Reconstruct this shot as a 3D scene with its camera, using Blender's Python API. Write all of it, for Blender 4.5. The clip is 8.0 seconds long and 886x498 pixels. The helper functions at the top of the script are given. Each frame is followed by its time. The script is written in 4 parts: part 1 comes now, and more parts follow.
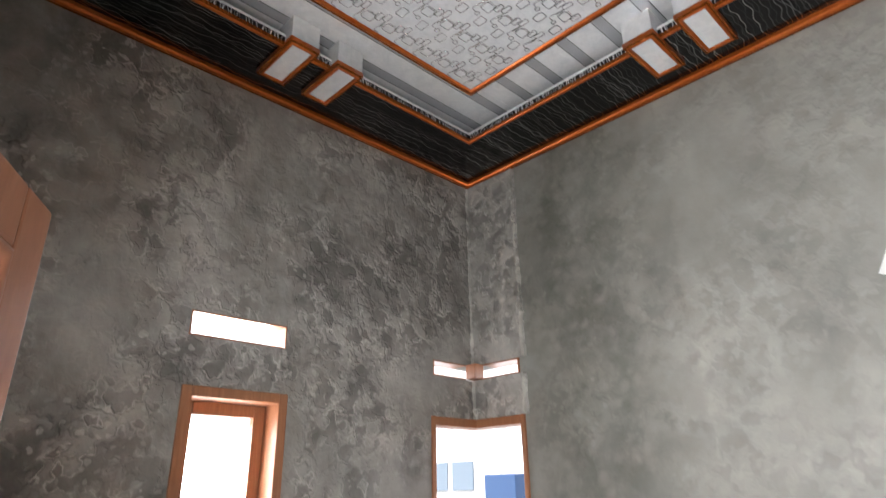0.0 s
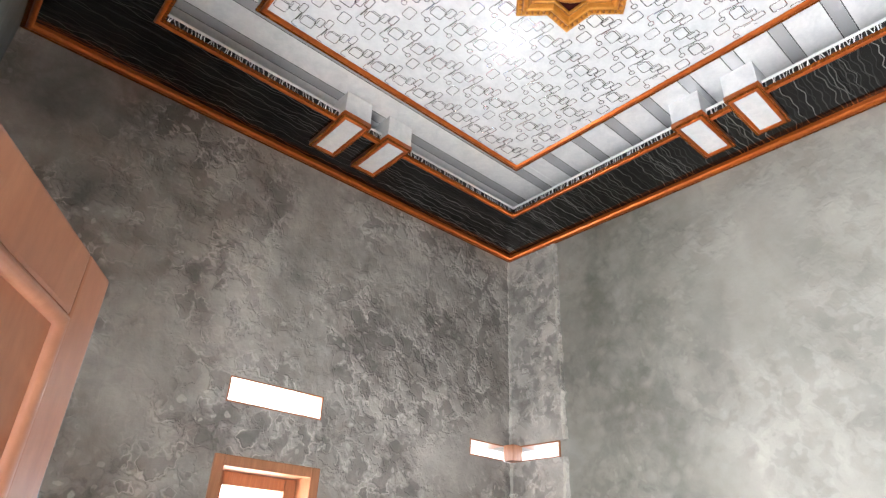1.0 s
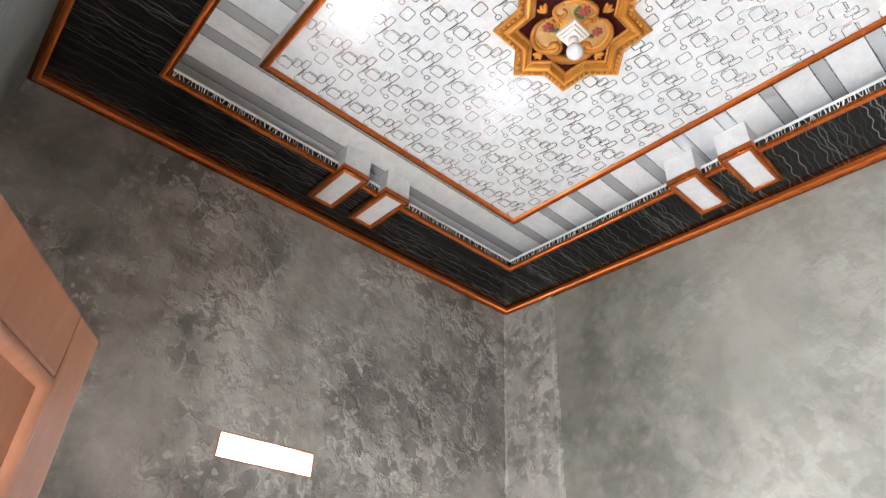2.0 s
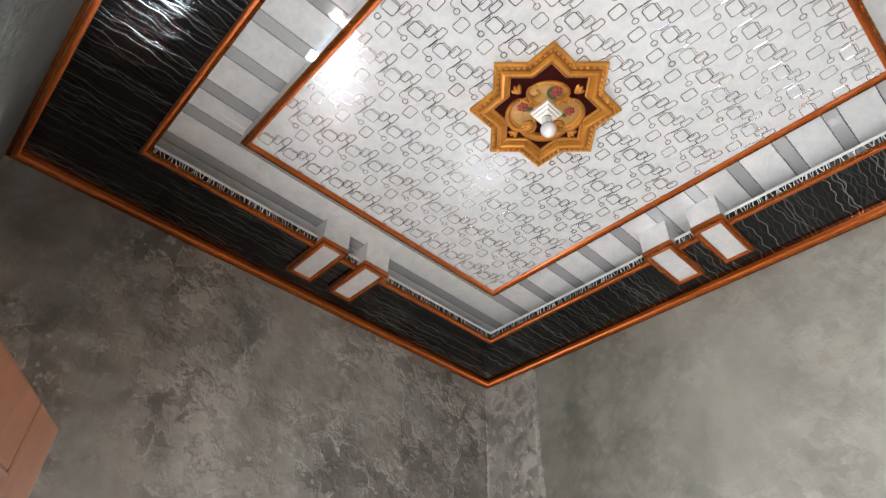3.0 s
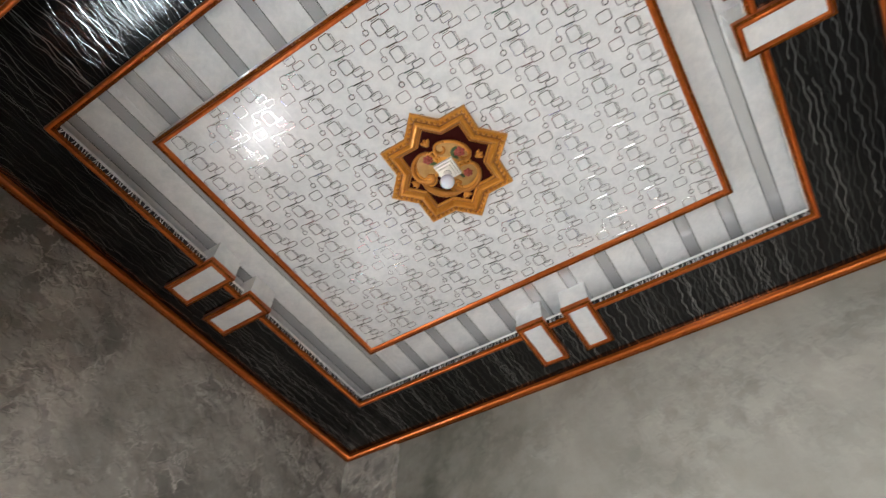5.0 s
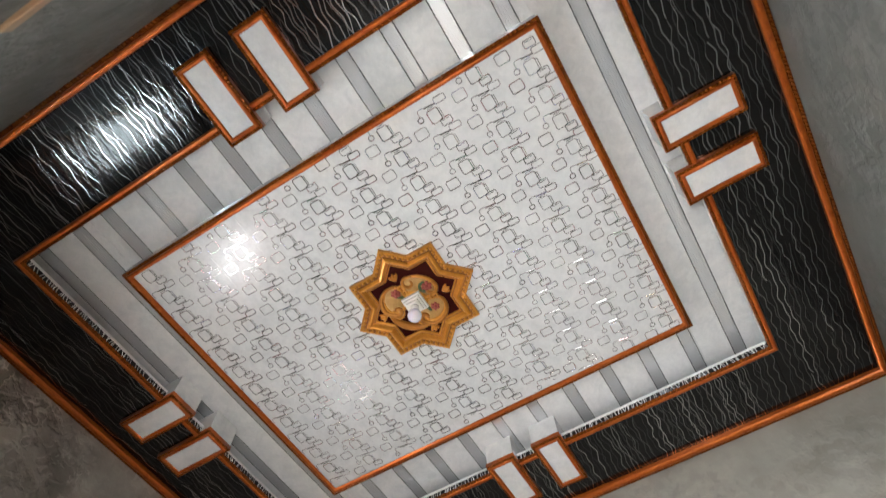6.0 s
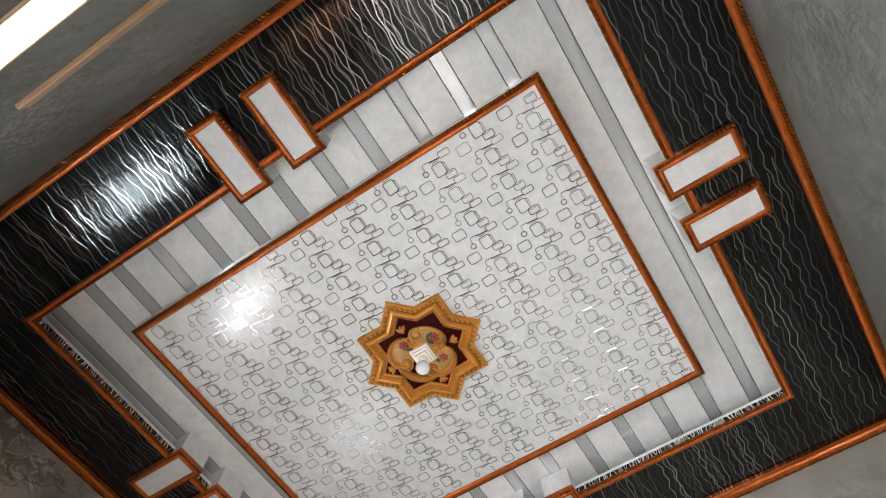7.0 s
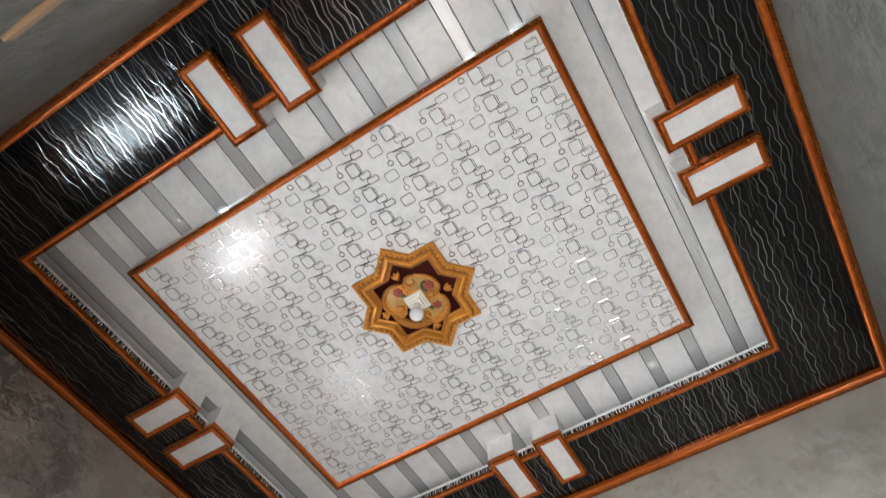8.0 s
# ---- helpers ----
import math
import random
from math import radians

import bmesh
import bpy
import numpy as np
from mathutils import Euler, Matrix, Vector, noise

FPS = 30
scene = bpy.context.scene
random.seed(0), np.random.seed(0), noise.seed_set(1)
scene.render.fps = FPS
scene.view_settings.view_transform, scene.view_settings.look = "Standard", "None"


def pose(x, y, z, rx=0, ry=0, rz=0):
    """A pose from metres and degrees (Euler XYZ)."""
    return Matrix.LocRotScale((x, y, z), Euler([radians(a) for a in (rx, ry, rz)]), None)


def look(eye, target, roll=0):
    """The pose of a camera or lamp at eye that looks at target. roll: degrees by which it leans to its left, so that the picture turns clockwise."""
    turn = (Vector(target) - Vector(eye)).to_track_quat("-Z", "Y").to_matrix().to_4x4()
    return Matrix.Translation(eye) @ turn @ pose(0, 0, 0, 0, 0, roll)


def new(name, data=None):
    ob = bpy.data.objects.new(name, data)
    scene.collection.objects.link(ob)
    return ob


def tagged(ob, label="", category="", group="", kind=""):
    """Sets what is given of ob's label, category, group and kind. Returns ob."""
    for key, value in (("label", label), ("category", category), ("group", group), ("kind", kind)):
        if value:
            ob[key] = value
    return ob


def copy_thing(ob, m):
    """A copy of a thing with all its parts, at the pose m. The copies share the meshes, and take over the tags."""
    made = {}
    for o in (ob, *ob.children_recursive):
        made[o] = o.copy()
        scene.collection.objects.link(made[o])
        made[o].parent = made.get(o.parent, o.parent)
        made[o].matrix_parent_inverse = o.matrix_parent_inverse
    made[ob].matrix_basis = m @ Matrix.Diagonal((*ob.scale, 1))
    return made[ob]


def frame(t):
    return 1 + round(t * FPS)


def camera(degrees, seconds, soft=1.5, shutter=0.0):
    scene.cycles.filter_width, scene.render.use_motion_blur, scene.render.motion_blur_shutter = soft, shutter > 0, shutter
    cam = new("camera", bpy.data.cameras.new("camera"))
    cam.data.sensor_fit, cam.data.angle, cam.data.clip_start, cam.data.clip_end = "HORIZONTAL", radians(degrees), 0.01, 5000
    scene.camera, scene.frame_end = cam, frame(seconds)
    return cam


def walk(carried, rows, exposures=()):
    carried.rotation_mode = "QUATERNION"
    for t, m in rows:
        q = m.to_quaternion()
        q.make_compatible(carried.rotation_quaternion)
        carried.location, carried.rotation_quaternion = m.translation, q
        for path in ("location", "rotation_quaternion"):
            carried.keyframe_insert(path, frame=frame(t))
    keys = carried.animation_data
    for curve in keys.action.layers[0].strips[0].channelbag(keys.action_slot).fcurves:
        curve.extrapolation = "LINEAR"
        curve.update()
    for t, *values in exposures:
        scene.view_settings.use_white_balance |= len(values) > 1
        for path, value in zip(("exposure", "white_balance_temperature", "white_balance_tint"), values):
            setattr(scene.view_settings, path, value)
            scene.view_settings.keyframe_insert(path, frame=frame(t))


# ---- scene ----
cam = camera(72.8, 8.0, soft=1.2, shutter=0.45)

PATH = [
    (0, (-2.735, -2.534, 1.715), (-1.436, -1.209, 2.459), -1.1),
    (0.5, (-2.727, -2.456, 1.747), (-1.509, -1.139, 2.632), 0.2),
    (1, (-2.743, -2.499, 1.743), (-1.601, -1.161, 2.695), 2.6),
    (1.5, (-2.747, -2.498, 1.754), (-1.636, -1.177, 2.763), 3.3),
    (3, (-2.747, -2.503, 1.778), (-1.707, -1.373, 3.059), 1.6),
    (3.5, (-2.747, -2.503, 1.78), (-1.716, -1.443, 3.127), -0.2),
    (4, (-2.712, -2.484, 1.769), (-1.649, -1.473, 3.129), -0.5),
    (4.2, (-2.708, -2.476, 1.733), (-1.651, -1.486, 3.113), 1.1),
    (5.3, (-2.558, -2.404, 1.371), (-1.591, -1.838, 3.028), -0.6),
    (5.5, (-2.561, -2.433, 1.385), (-1.659, -1.902, 3.09), -1.4),
    (6, (-2.615, -2.475, 1.41), (-1.849, -2.053, 3.208), -2.6),
    (6.5, (-2.636, -2.505, 1.405), (-1.95, -2.098, 3.239), -1.4),
    (7, (-2.643, -2.506, 1.416), (-2.001, -2.125, 3.272), -1.9),
    (7.5, (-2.649, -2.514, 1.42), (-1.981, -2.104, 3.26), -0.2),
    (8, (-2.636, -2.504, 1.415), (-1.858, -2.054, 3.201), -1.3),
]
walk(cam, [(t, look(eye, target, roll)) for t, eye, target, roll in PATH],
     [(0, 0.8, 6000, 12), (0.5, 1.27, 5950, 12), (1.0, 1.63, 5950, 12), (1.5, 1.66, 5950, 12), (2.2, 1.42, 6050, 11), (3.0, 1.13, 6150, 11), (3.5, 0.87, 6200, 11), (5.3, 0.80, 6250, 11), (8, 0.84, 6200, 11)])

# ---- world, sun, large lights ----
world = bpy.data.worlds.new("daylight")
scene.world = world
world.use_nodes = True
wn = world.node_tree.nodes
sky = wn.new("ShaderNodeTexSky")
sky.sky_type, sky.sun_disc = "NISHITA", False
sky.dust_density = 4.0
sky.sun_elevation, sky.sun_rotation = radians(50), radians(250)
world.node_tree.links.new(sky.outputs[0], wn["Background"].inputs[0])
wn["Background"].inputs[1].default_value = 0.15
sun = new("sun", bpy.data.lights.new("sun", "SUN"))
sun.data.energy, sun.data.angle, sun.data.color = 5.0, radians(0.5), (1.0, 0.95, 0.87)
sun.matrix_world = look((-10, -3.6, 12.6), (0, 0, 0))


def opening_light(name, x, y, z, to, w, h, watts, colour):
    """The sky's light that comes in through an opening."""
    data = bpy.data.lights.new(name, "AREA")
    data.shape, data.size, data.size_y, data.energy, data.color = "RECTANGLE", w, h, watts, colour
    ob = new(name, data)
    ob.matrix_world = look((x, y, z), to)
    return ob


LIGHT = 0.8
DAY = (1.0, 0.99, 0.97)
opening_light("window_light", -1.523, 0.152, 1.47, (-1.52, -1, 1.47), 0.30, 1.05, 14 * LIGHT, DAY)
opening_light("west_window_light", -2.775, 0.135, 1.47, (-2.775, -1, 1.47), 0.26, 1.15, 12 * LIGHT, (0.84, 0.98, 1.0))
opening_light("vent_light", -2.775, 0.145, 2.376, (-2.775, -1, 2.376), 0.30, 0.08, 2.5 * LIGHT, DAY)
opening_light("vent_light", -1.537, 0.145, 2.401, (-1.537, -1, 2.401), 0.44, 0.09, 4 * LIGHT, DAY)
opening_light("vent_light", -0.20, 0.125, 2.365, (-0.20, -1, 2.42), 0.26, 0.06, 0.2 * LIGHT, DAY)
opening_light("vent_light", 0.125, -0.20, 2.365, (-1, -0.20, 2.42), 0.26, 0.06, 0.2 * LIGHT, DAY)
opening_light("corner_light", 0.30, 0.30, 1.20, (-1, -1, 1.30), 0.62, 0.75, 4 * LIGHT, DAY)
opening_light("door_light", -3.16, -2.52, 1.08, (-1, -2.52, 1.20), 0.70, 2.0, 45 * LIGHT, DAY)
opening_light("side_window_light", -3.12, -1.89, 1.48, (-1, -1.89, 1.48), 0.32, 1.1, 14 * LIGHT, DAY)
opening_light("door_vent_light", -3.13, -2.305, 2.365, (-1, -2.305, 2.365), 1.16, 0.12, 26 * LIGHT, DAY)

# ---- sizes of the room ----
W, L, TOP = -2.945, -3.41, 3.90      # west wall, south wall, top of the walls
ZB, ZT, ZP = 3.675, 3.800, 3.727    # dark border, tray, patterned panel
PITCH = 0.2032                       # width of one ceiling board
COVE = 0.10                          # depth of the open cove behind the border's edge
IW, IE, IN, IS = -2.515, -0.428, -0.424, -2.966    # inner edge of the border
PW, PE, PN, PS = -2.241, -0.701, -0.698, -2.697    # edge of the patterned panel
CX, CY = -1.476, -1.703
THICK = 0.15


# ---- materials ----
class Mat:
    """A small wrapper for building a node material."""

    def __init__(self, name, **values):
        self.m = bpy.data.materials.new(name)
        self.m.use_nodes = True
        self.t = self.m.node_tree
        self.b = self.t.nodes["Principled BSDF"]
        for key, v in values.items():
            self.set(key.replace("_", " "), v)

    def set(self, key, v):
        s = self.b.inputs[key]
        if isinstance(v, bpy.types.NodeSocket):
            self.t.links.new(v, s)
        else:
            s.default_value = (*v, 1.0) if isinstance(v, tuple) and len(v) == 3 and s.type == "RGBA" else v

    def node(self, kind, ins=(), **props):
        n = self.t.nodes.new("ShaderNode" + kind)
        for k, v in props.items():
            setattr(n, k, v)
        for k, v in dict(ins).items():
            if isinstance(v, bpy.types.NodeSocket):
                self.t.links.new(v, n.inputs[k])
            else:
                n.inputs[k].default_value = (*v, 1.0) if isinstance(v, tuple) and len(v) == 3 and n.inputs[k].type == "RGBA" else v
        return n

    def co(self):
        return self.node("NewGeometry").outputs["Position"]

    def obj(self):
        return self.node("TexCoord").outputs["Object"]

    def scaled(self, vec, s):
        return self.node("Mapping", {"Vector": vec, "Scale": s}).outputs[0]

    def noise(self, vec, scale, detail=4.0, rough=0.55, distort=0.0):
        return self.node("TexNoise", {"Vector": vec, "Scale": scale, "Detail": detail, "Roughness": rough, "Distortion": distort}).outputs[0]

    def ramp(self, fac, *stops):
        n = self.node("ValToRGB", {"Fac": fac})
        e = n.color_ramp.elements
        while len(e) < len(stops):
            e.new(0.5)
        for el, (p, c) in zip(e, stops):
            el.position = p
            el.color = (*c, 1.0) if isinstance(c, tuple) else (c, c, c, 1.0)
        return n.outputs[0]

    def math(self, op, a, b=0.0, c=0.0):
        return self.node("Math", {0: a, 1: b, 2: c}, operation=op).outputs[0]

    def mix(self, fac, a, b, blend="MIX"):
        n = self.node("Mix", data_type="RGBA", blend_type=blend)
        for k, v in ((0, fac), (6, a), (7, b)):
            if isinstance(v, bpy.types.NodeSocket):
                self.t.links.new(v, n.inputs[k])
            else:
                n.inputs[k].default_value = (*v, 1.0) if isinstance(v, tuple) else v
        return n.outputs[2]

    def bump(self, height, strength, dist):
        self.set("Normal", self.node("Bump", {"Height": height, "Strength": strength, "Distance": dist}).outputs[0])
        return self


def plaster(name, dark, light, relief, grain, flakes=0.5, patchy=0.6, stain=None):
    """Bare cement render: cloudy patches, torn trowel skins with sharp rims, pale flakes, fine sand; relief shade and
    highlights painted in.
    """
    k = Mat(name, Roughness=0.72)
    p = k.co()
    clouds = k.noise(p, 0.95, 3, 0.5, 0.1)
    patches = k.noise(p, 4.2, 7, 0.66, 0.25)
    streak = k.noise(k.scaled(p, (1.6, 1.6, 1.0)), 3.0, 5, 0.6, 0.4)
    shift = k.node("TexNoise", {"Vector": p, "Scale": 9.0, "Detail": 3.0, "Roughness": 0.55}).outputs[1]
    warped = k.node("VectorMath", {0: p, 1: k.node("VectorMath", {0: shift, "Scale": 0.09}, operation="SCALE").outputs[0]}, operation="ADD").outputs[0]
    chips = k.node("TexVoronoi", {"Vector": warped, "Scale": 21.0}, feature="F1").outputs[0]
    skin = k.noise(warped, 6.5, 4, 0.52)
    torn = k.noise(warped, 12.5, 2.2, 0.5)
    sand = k.noise(p, 240, 3, 0.7)
    # rough zones come and go over the wall
    zone = k.ramp(k.noise(p, 1.7, 3, 0.55, 0.3), (0.40, 0.12), (0.58, 1.0))
    tone = k.math("MULTIPLY_ADD", patches, patchy, k.math("MULTIPLY_ADD", clouds, 0.8, k.math("MULTIPLY_ADD", streak, 0.35, (0.6 - patchy) * 0.5)))
    middle = tuple((a + b) / 2 for a, b in zip(dark, light))
    base = k.ramp(k.math("MULTIPLY", tone, 0.8), (0.52, dark), (0.69, middle), (0.87, light))
    # hollows where the skin tore away carry painted shade, the skins are paler
    skins = k.math("MULTIPLY", k.ramp(skin, (0.40, 0.80), (0.47, 0.96), (0.50, 1.0), (0.62, 1.08)), k.ramp(torn, (0.36, 0.64), (0.445, 0.80), (0.465, 1.0), (0.55, 1.02), (0.565, 1.16)))
    base = k.mix(k.math("MINIMUM", k.math("MULTIPLY", zone, patchy * 1.6), 1.0), base, k.mix(1.0, base, skins, "MULTIPLY"))
    # relief highlights painted as pale lines on the torn rims, plus pale flecks
    rim = k.math("MULTIPLY", k.ramp(torn, (0.462, 0.0), (0.480, 1.0), (0.492, 1.0), (0.515, 0.0)), k.ramp(patches, (0.47, 0.0), (0.56, 1.0)))
    spots = k.math("MULTIPLY", k.ramp(chips, (0.22, 1.0), (0.30, 0.0)), k.ramp(skin, (0.47, 0.0), (0.53, 1.0)))
    flake_glint = k.math("MULTIPLY", k.math("MAXIMUM", k.math("MULTIPLY", rim, 0.8 if patchy > 0.5 else 0.12), k.math("MULTIPLY", spots, 0.55)), zone)
    if stain:
        # an old damp patch with pale blooms, and the joint where a later, paler coat begins
        y = k.node("SeparateXYZ", {0: warped}).outputs[1]
        coat = k.ramp(k.math("ADD", y, 1.78), (0.42, 1.05), (0.45, 0.94), (0.9, 0.98), (1.0, 1.0))
        base = k.mix(1.0, base, coat, "MULTIPLY")
        at = k.math("ABSOLUTE", k.math("ADD", y, k.math("MULTIPLY_ADD", clouds, 0.5, -0.25 - stain[0])))
        damp = k.math("MULTIPLY", k.ramp(k.math("DIVIDE", at, stain[1]), (0.3, 1.0), (1.0, 0.0)), k.ramp(patches, (0.36, 1.0), (0.62, 0.35)))
        base = k.mix(damp, base, k.mix(1.0, base, (0.62, 0.63, 0.59), "MULTIPLY"))
        bloom = k.ramp(k.node("TexVoronoi", {"Vector": warped, "Scale": 11.0}, feature="F1").outputs[0], (0.12, 0.5), (0.44, 0.0))
        flake_glint = k.math("MAXIMUM", k.math("MULTIPLY", flake_glint, 0.5), k.math("MULTIPLY", bloom, damp))
    base = k.mix(k.math("MULTIPLY", flake_glint, flakes), base, tuple(min(1.0, v * 1.3) for v in light))
    fine = k.ramp(sand, (0.3, 0.94), (0.7, 1.04))
    k.set("Base Color", k.mix(1.0, base, fine, "MULTIPLY"))
    k.set("Roughness", k.ramp(patches, (0.3, 0.45), (0.7, 0.7)))
    edge = k.math("ADD", k.ramp(torn, (0.42, 0.0), (0.48, 0.42), (0.525, 0.50), (0.58, 0.90), (0.72, 1.0)), k.ramp(skin, (0.46, 0.0), (0.475, 0.35), (0.66, 0.6)))
    height = k.math("MULTIPLY_ADD", k.math("MULTIPLY", edge, zone), 1.0, k.math("MULTIPLY_ADD", patches, 0.8, k.math("MULTIPLY", sand, grain)))
    k.bump(height, relief, 0.019)
    return k.m


ROUGH_PLASTER = plaster("rough_cement_plaster", (0.135, 0.123, 0.107), (0.43, 0.400, 0.356), 0.72, 0.04, 1.0)
STRIP_PLASTER = plaster("corner_cement_plaster", (0.22, 0.21, 0.184), (0.52, 0.49, 0.435), 0.6, 0.04, 0.9)
PALE_PLASTER = plaster("pale_mortar_seam", (0.34, 0.32, 0.27), (0.58, 0.56, 0.49), 0.8, 0.05, 0.4)
EAST_PLASTER = plaster("stained_cement_plaster", (0.19, 0.181, 0.153), (0.350, 0.338, 0.296), 0.22, 0.03, 0.6, 0.30, (-0.80, 0.50))
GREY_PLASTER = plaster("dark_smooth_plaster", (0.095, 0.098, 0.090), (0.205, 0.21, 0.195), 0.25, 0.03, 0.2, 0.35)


def varnished(name, dark, light, rope=0.0, gloss=0.14, sheen=0.0):
    """Varnished orange-brown wood; rope: twisted bead relief along the run."""
    k = Mat(name, Roughness=gloss)
    k.set("Metallic", sheen)
    k.set("Coat Weight", 0.12)
    k.set("Coat Roughness", 0.1)
    p = k.co()
    g = k.noise(k.scaled(p, (9, 9, 60)), 3.0, 5, 0.6, 1.0)
    k.set("Base Color", k.ramp(g, (0.3, dark), (0.7, light)))
    if rope:
        s = k.node("SeparateXYZ", {0: p})
        run = k.math("ADD", k.math("ADD", s.outputs[0], s.outputs[1]), k.math("MULTIPLY", s.outputs[2], 1.0))
        k.bump(k.math("SINE", k.math("MULTIPLY", run, rope)), 1.0, 0.008)
    else:
        k.bump(g, 0.15, 0.002)
    return k.m


TRIM = varnished("orange_ceiling_trim", (0.31, 0.056, 0.006), (0.56, 0.142, 0.013), gloss=0.30, sheen=0.62)
ROPE = varnished("twisted_orange_trim", (0.38, 0.078, 0.007), (0.70, 0.205, 0.018), rope=360.0, gloss=0.26, sheen=0.65)


def wood(name, dark, light, scale=(30, 30, 2.2), rough=0.42):
    k = Mat(name, Roughness=rough)
    p = k.obj()
    g = k.noise(k.scaled(p, scale), 1.4, 6, 0.62, 1.8)
    f = k.noise(k.scaled(p, tuple(v * 7 for v in scale)), 1.5, 3, 0.6)
    c = k.ramp(g, (0.2, dark), (0.55, tuple((a + b) / 2 for a, b in zip(dark, light))), (0.75, light))
    k.set("Base Color", k.mix(1.0, c, k.ramp(f, (0.3, 0.93), (0.7, 1.03)), "MULTIPLY"))
    k.bump(g, 0.2, 0.003)
    return k.m


DOOR_WOOD = wood("reddish_door_wood", (0.37, 0.15, 0.076), (0.53, 0.24, 0.13), (7, 7, 2.4))
FRAME_WOOD = wood("orange_frame_wood", (0.27, 0.105, 0.045), (0.44, 0.19, 0.085))


PALE_WOOD = wood("pale_bare_wood", (0.46, 0.30, 0.16), (0.66, 0.48, 0.29))


BATTEN_WOOD = wood("brown_batten_wood", (0.30, 0.17, 0.08), (0.50, 0.32, 0.17), (30, 2.2, 30))


def riser_foil(name):
    k = Mat(name, Metallic=0.35, Roughness=0.35)
    r = k.node("NewGeometry").outputs["Random Per Island"]
    k.set("Base Color", k.ramp(r, (0.0, (0.35, 0.35, 0.35)), (1.0, (0.85, 0.85, 0.85))))
    return k.m


def black_board(name):
    """Glossy black ceiling board with a faintly rippled face."""
    k = Mat(name, Roughness=0.07)
    p = k.co()
    n = k.noise(k.scaled(p, (6, 40, 6)), 1.5, 4, 0.6, 0.8)
    k.set("Base Color", k.ramp(n, (0.35, (0.005, 0.0045, 0.004)), (0.7, (0.010, 0.009, 0.0085))))
    k.set("Roughness", k.ramp(n, (0.3, 0.05), (0.7, 0.11)))
    k.set("Specular IOR Level", 0.34)
    ripple = k.noise(k.scaled(p, (9, 55, 9)), 1.0, 2, 0.5, 0.6)
    k.bump(ripple, 0.35, 0.004)
    return k.m


def wave_foil(name):
    """Shallow silvery lines in the black board; they mirror whatever lies before them."""
    k = Mat(name, Metallic=1.0, Roughness=0.1)
    r = k.node("NewGeometry").outputs["Random Per Island"]
    k.set("Base Color", k.ramp(r, (0.0, (0.06, 0.06, 0.062)), (0.5, (0.16, 0.162, 0.165)), (1.0, (0.56, 0.565, 0.57))))
    k.set("Roughness", k.ramp(r, (0.0, 0.06), (1.0, 0.14)))
    return k.m


WAVY = black_board("black_gloss_board")
WAVE_FOIL = wave_foil("silver_wave_foil")
RISER_FOIL = riser_foil("silver_edge_foil")


def white_board(name, rough, tone=0.72, coat=0.4, gloss=0.5):
    k = Mat(name, Roughness=rough, Specular_IOR_Level=gloss)
    p = k.co()
    n = k.noise(p, 14, 5, 0.6, 0.8)
    n2 = k.noise(p, 60, 3, 0.6)
    c = k.ramp(n, (0.32, (tone * 0.86, tone * 0.87, tone * 0.87)), (0.62, (tone, tone, tone * 0.99)))
    k.set("Base Color", k.mix(1.0, c, k.ramp(n2, (0.3, 0.95), (0.7, 1.03)), "MULTIPLY"))
    k.set("Coat Weight", coat)
    k.set("Coat Roughness", 0.05)
    k.bump(k.noise(k.scaled(p, (3, 30, 3)), 2.0, 2), 0.05, 0.004)
    return k.m


MARBLED = white_board("white_marbled_board", 0.09, 0.79)
PANEL_WHITE = white_board("white_gloss_board", 0.19, 0.73, 0.06, 0.36)
PLAIN_WHITE = white_board("plain_white_board", 0.35, 0.76)
WHITE_TRIM = Mat("white_plastic_trim", Base_Color=(0.78, 0.78, 0.77), Roughness=0.3).m


def silver(name, tint=False):
    k = Mat(name, Metallic=1.0, Roughness=0.16)
    if tint:
        r = k.node("NewGeometry").outputs["Random Per Island"]
        k.set("Base Color", k.ramp(r, (0.0, (0.26, 0.26, 0.26)), (0.66, (0.44, 0.44, 0.44)), (0.75, (0.80, 0.46, 0.50)), (0.84, (0.46, 0.70, 0.58)), (0.92, (0.50, 0.52, 0.80)), (1.0, (0.80, 0.76, 0.62))))
        k.set("Roughness", k.ramp(r, (0.0, 0.10), (1.0, 0.20)))
    else:
        k.set("Base Color", (0.80, 0.81, 0.82))
        k.set("Metallic", 0.58)
        k.set("Roughness", 0.07)
    return k.m


SILVER = silver("silver_stripe_foil")
FOIL = silver("holographic_foil", True)
DARK_LINE = Mat("dark_groove", Base_Color=(0.05, 0.05, 0.05), Roughness=0.4).m
GOLD = varnished("gold_painted_moulding", (0.52, 0.215, 0.026), (0.72, 0.335, 0.055), gloss=0.32, sheen=0.45)
# darker gold for the channels of the star frame
DARK_GOLD = varnished("darker_gold_groove", (0.24, 0.085, 0.012), (0.40, 0.16, 0.026), gloss=0.4)
MAROON = Mat("dark_maroon_board", Base_Color=(0.034, 0.0035, 0.0028), Roughness=0.6, Specular_IOR_Level=0.08).m
CREAM = wood("cream_ornament", (0.34, 0.17, 0.042), (0.58, 0.36, 0.12), (12, 12, 12), 0.4)
ROSE = wood("rose_paint", (0.22, 0.028, 0.022), (0.42, 0.085, 0.06), (20, 20, 20), 0.4)
LEAF = wood("leaf_paint", (0.035, 0.065, 0.022), (0.08, 0.13, 0.045), (20, 20, 20), 0.4)
LAMP_WHITE = Mat("white_lamp_plastic", Base_Color=(0.80, 0.78, 0.74), Roughness=0.35).m
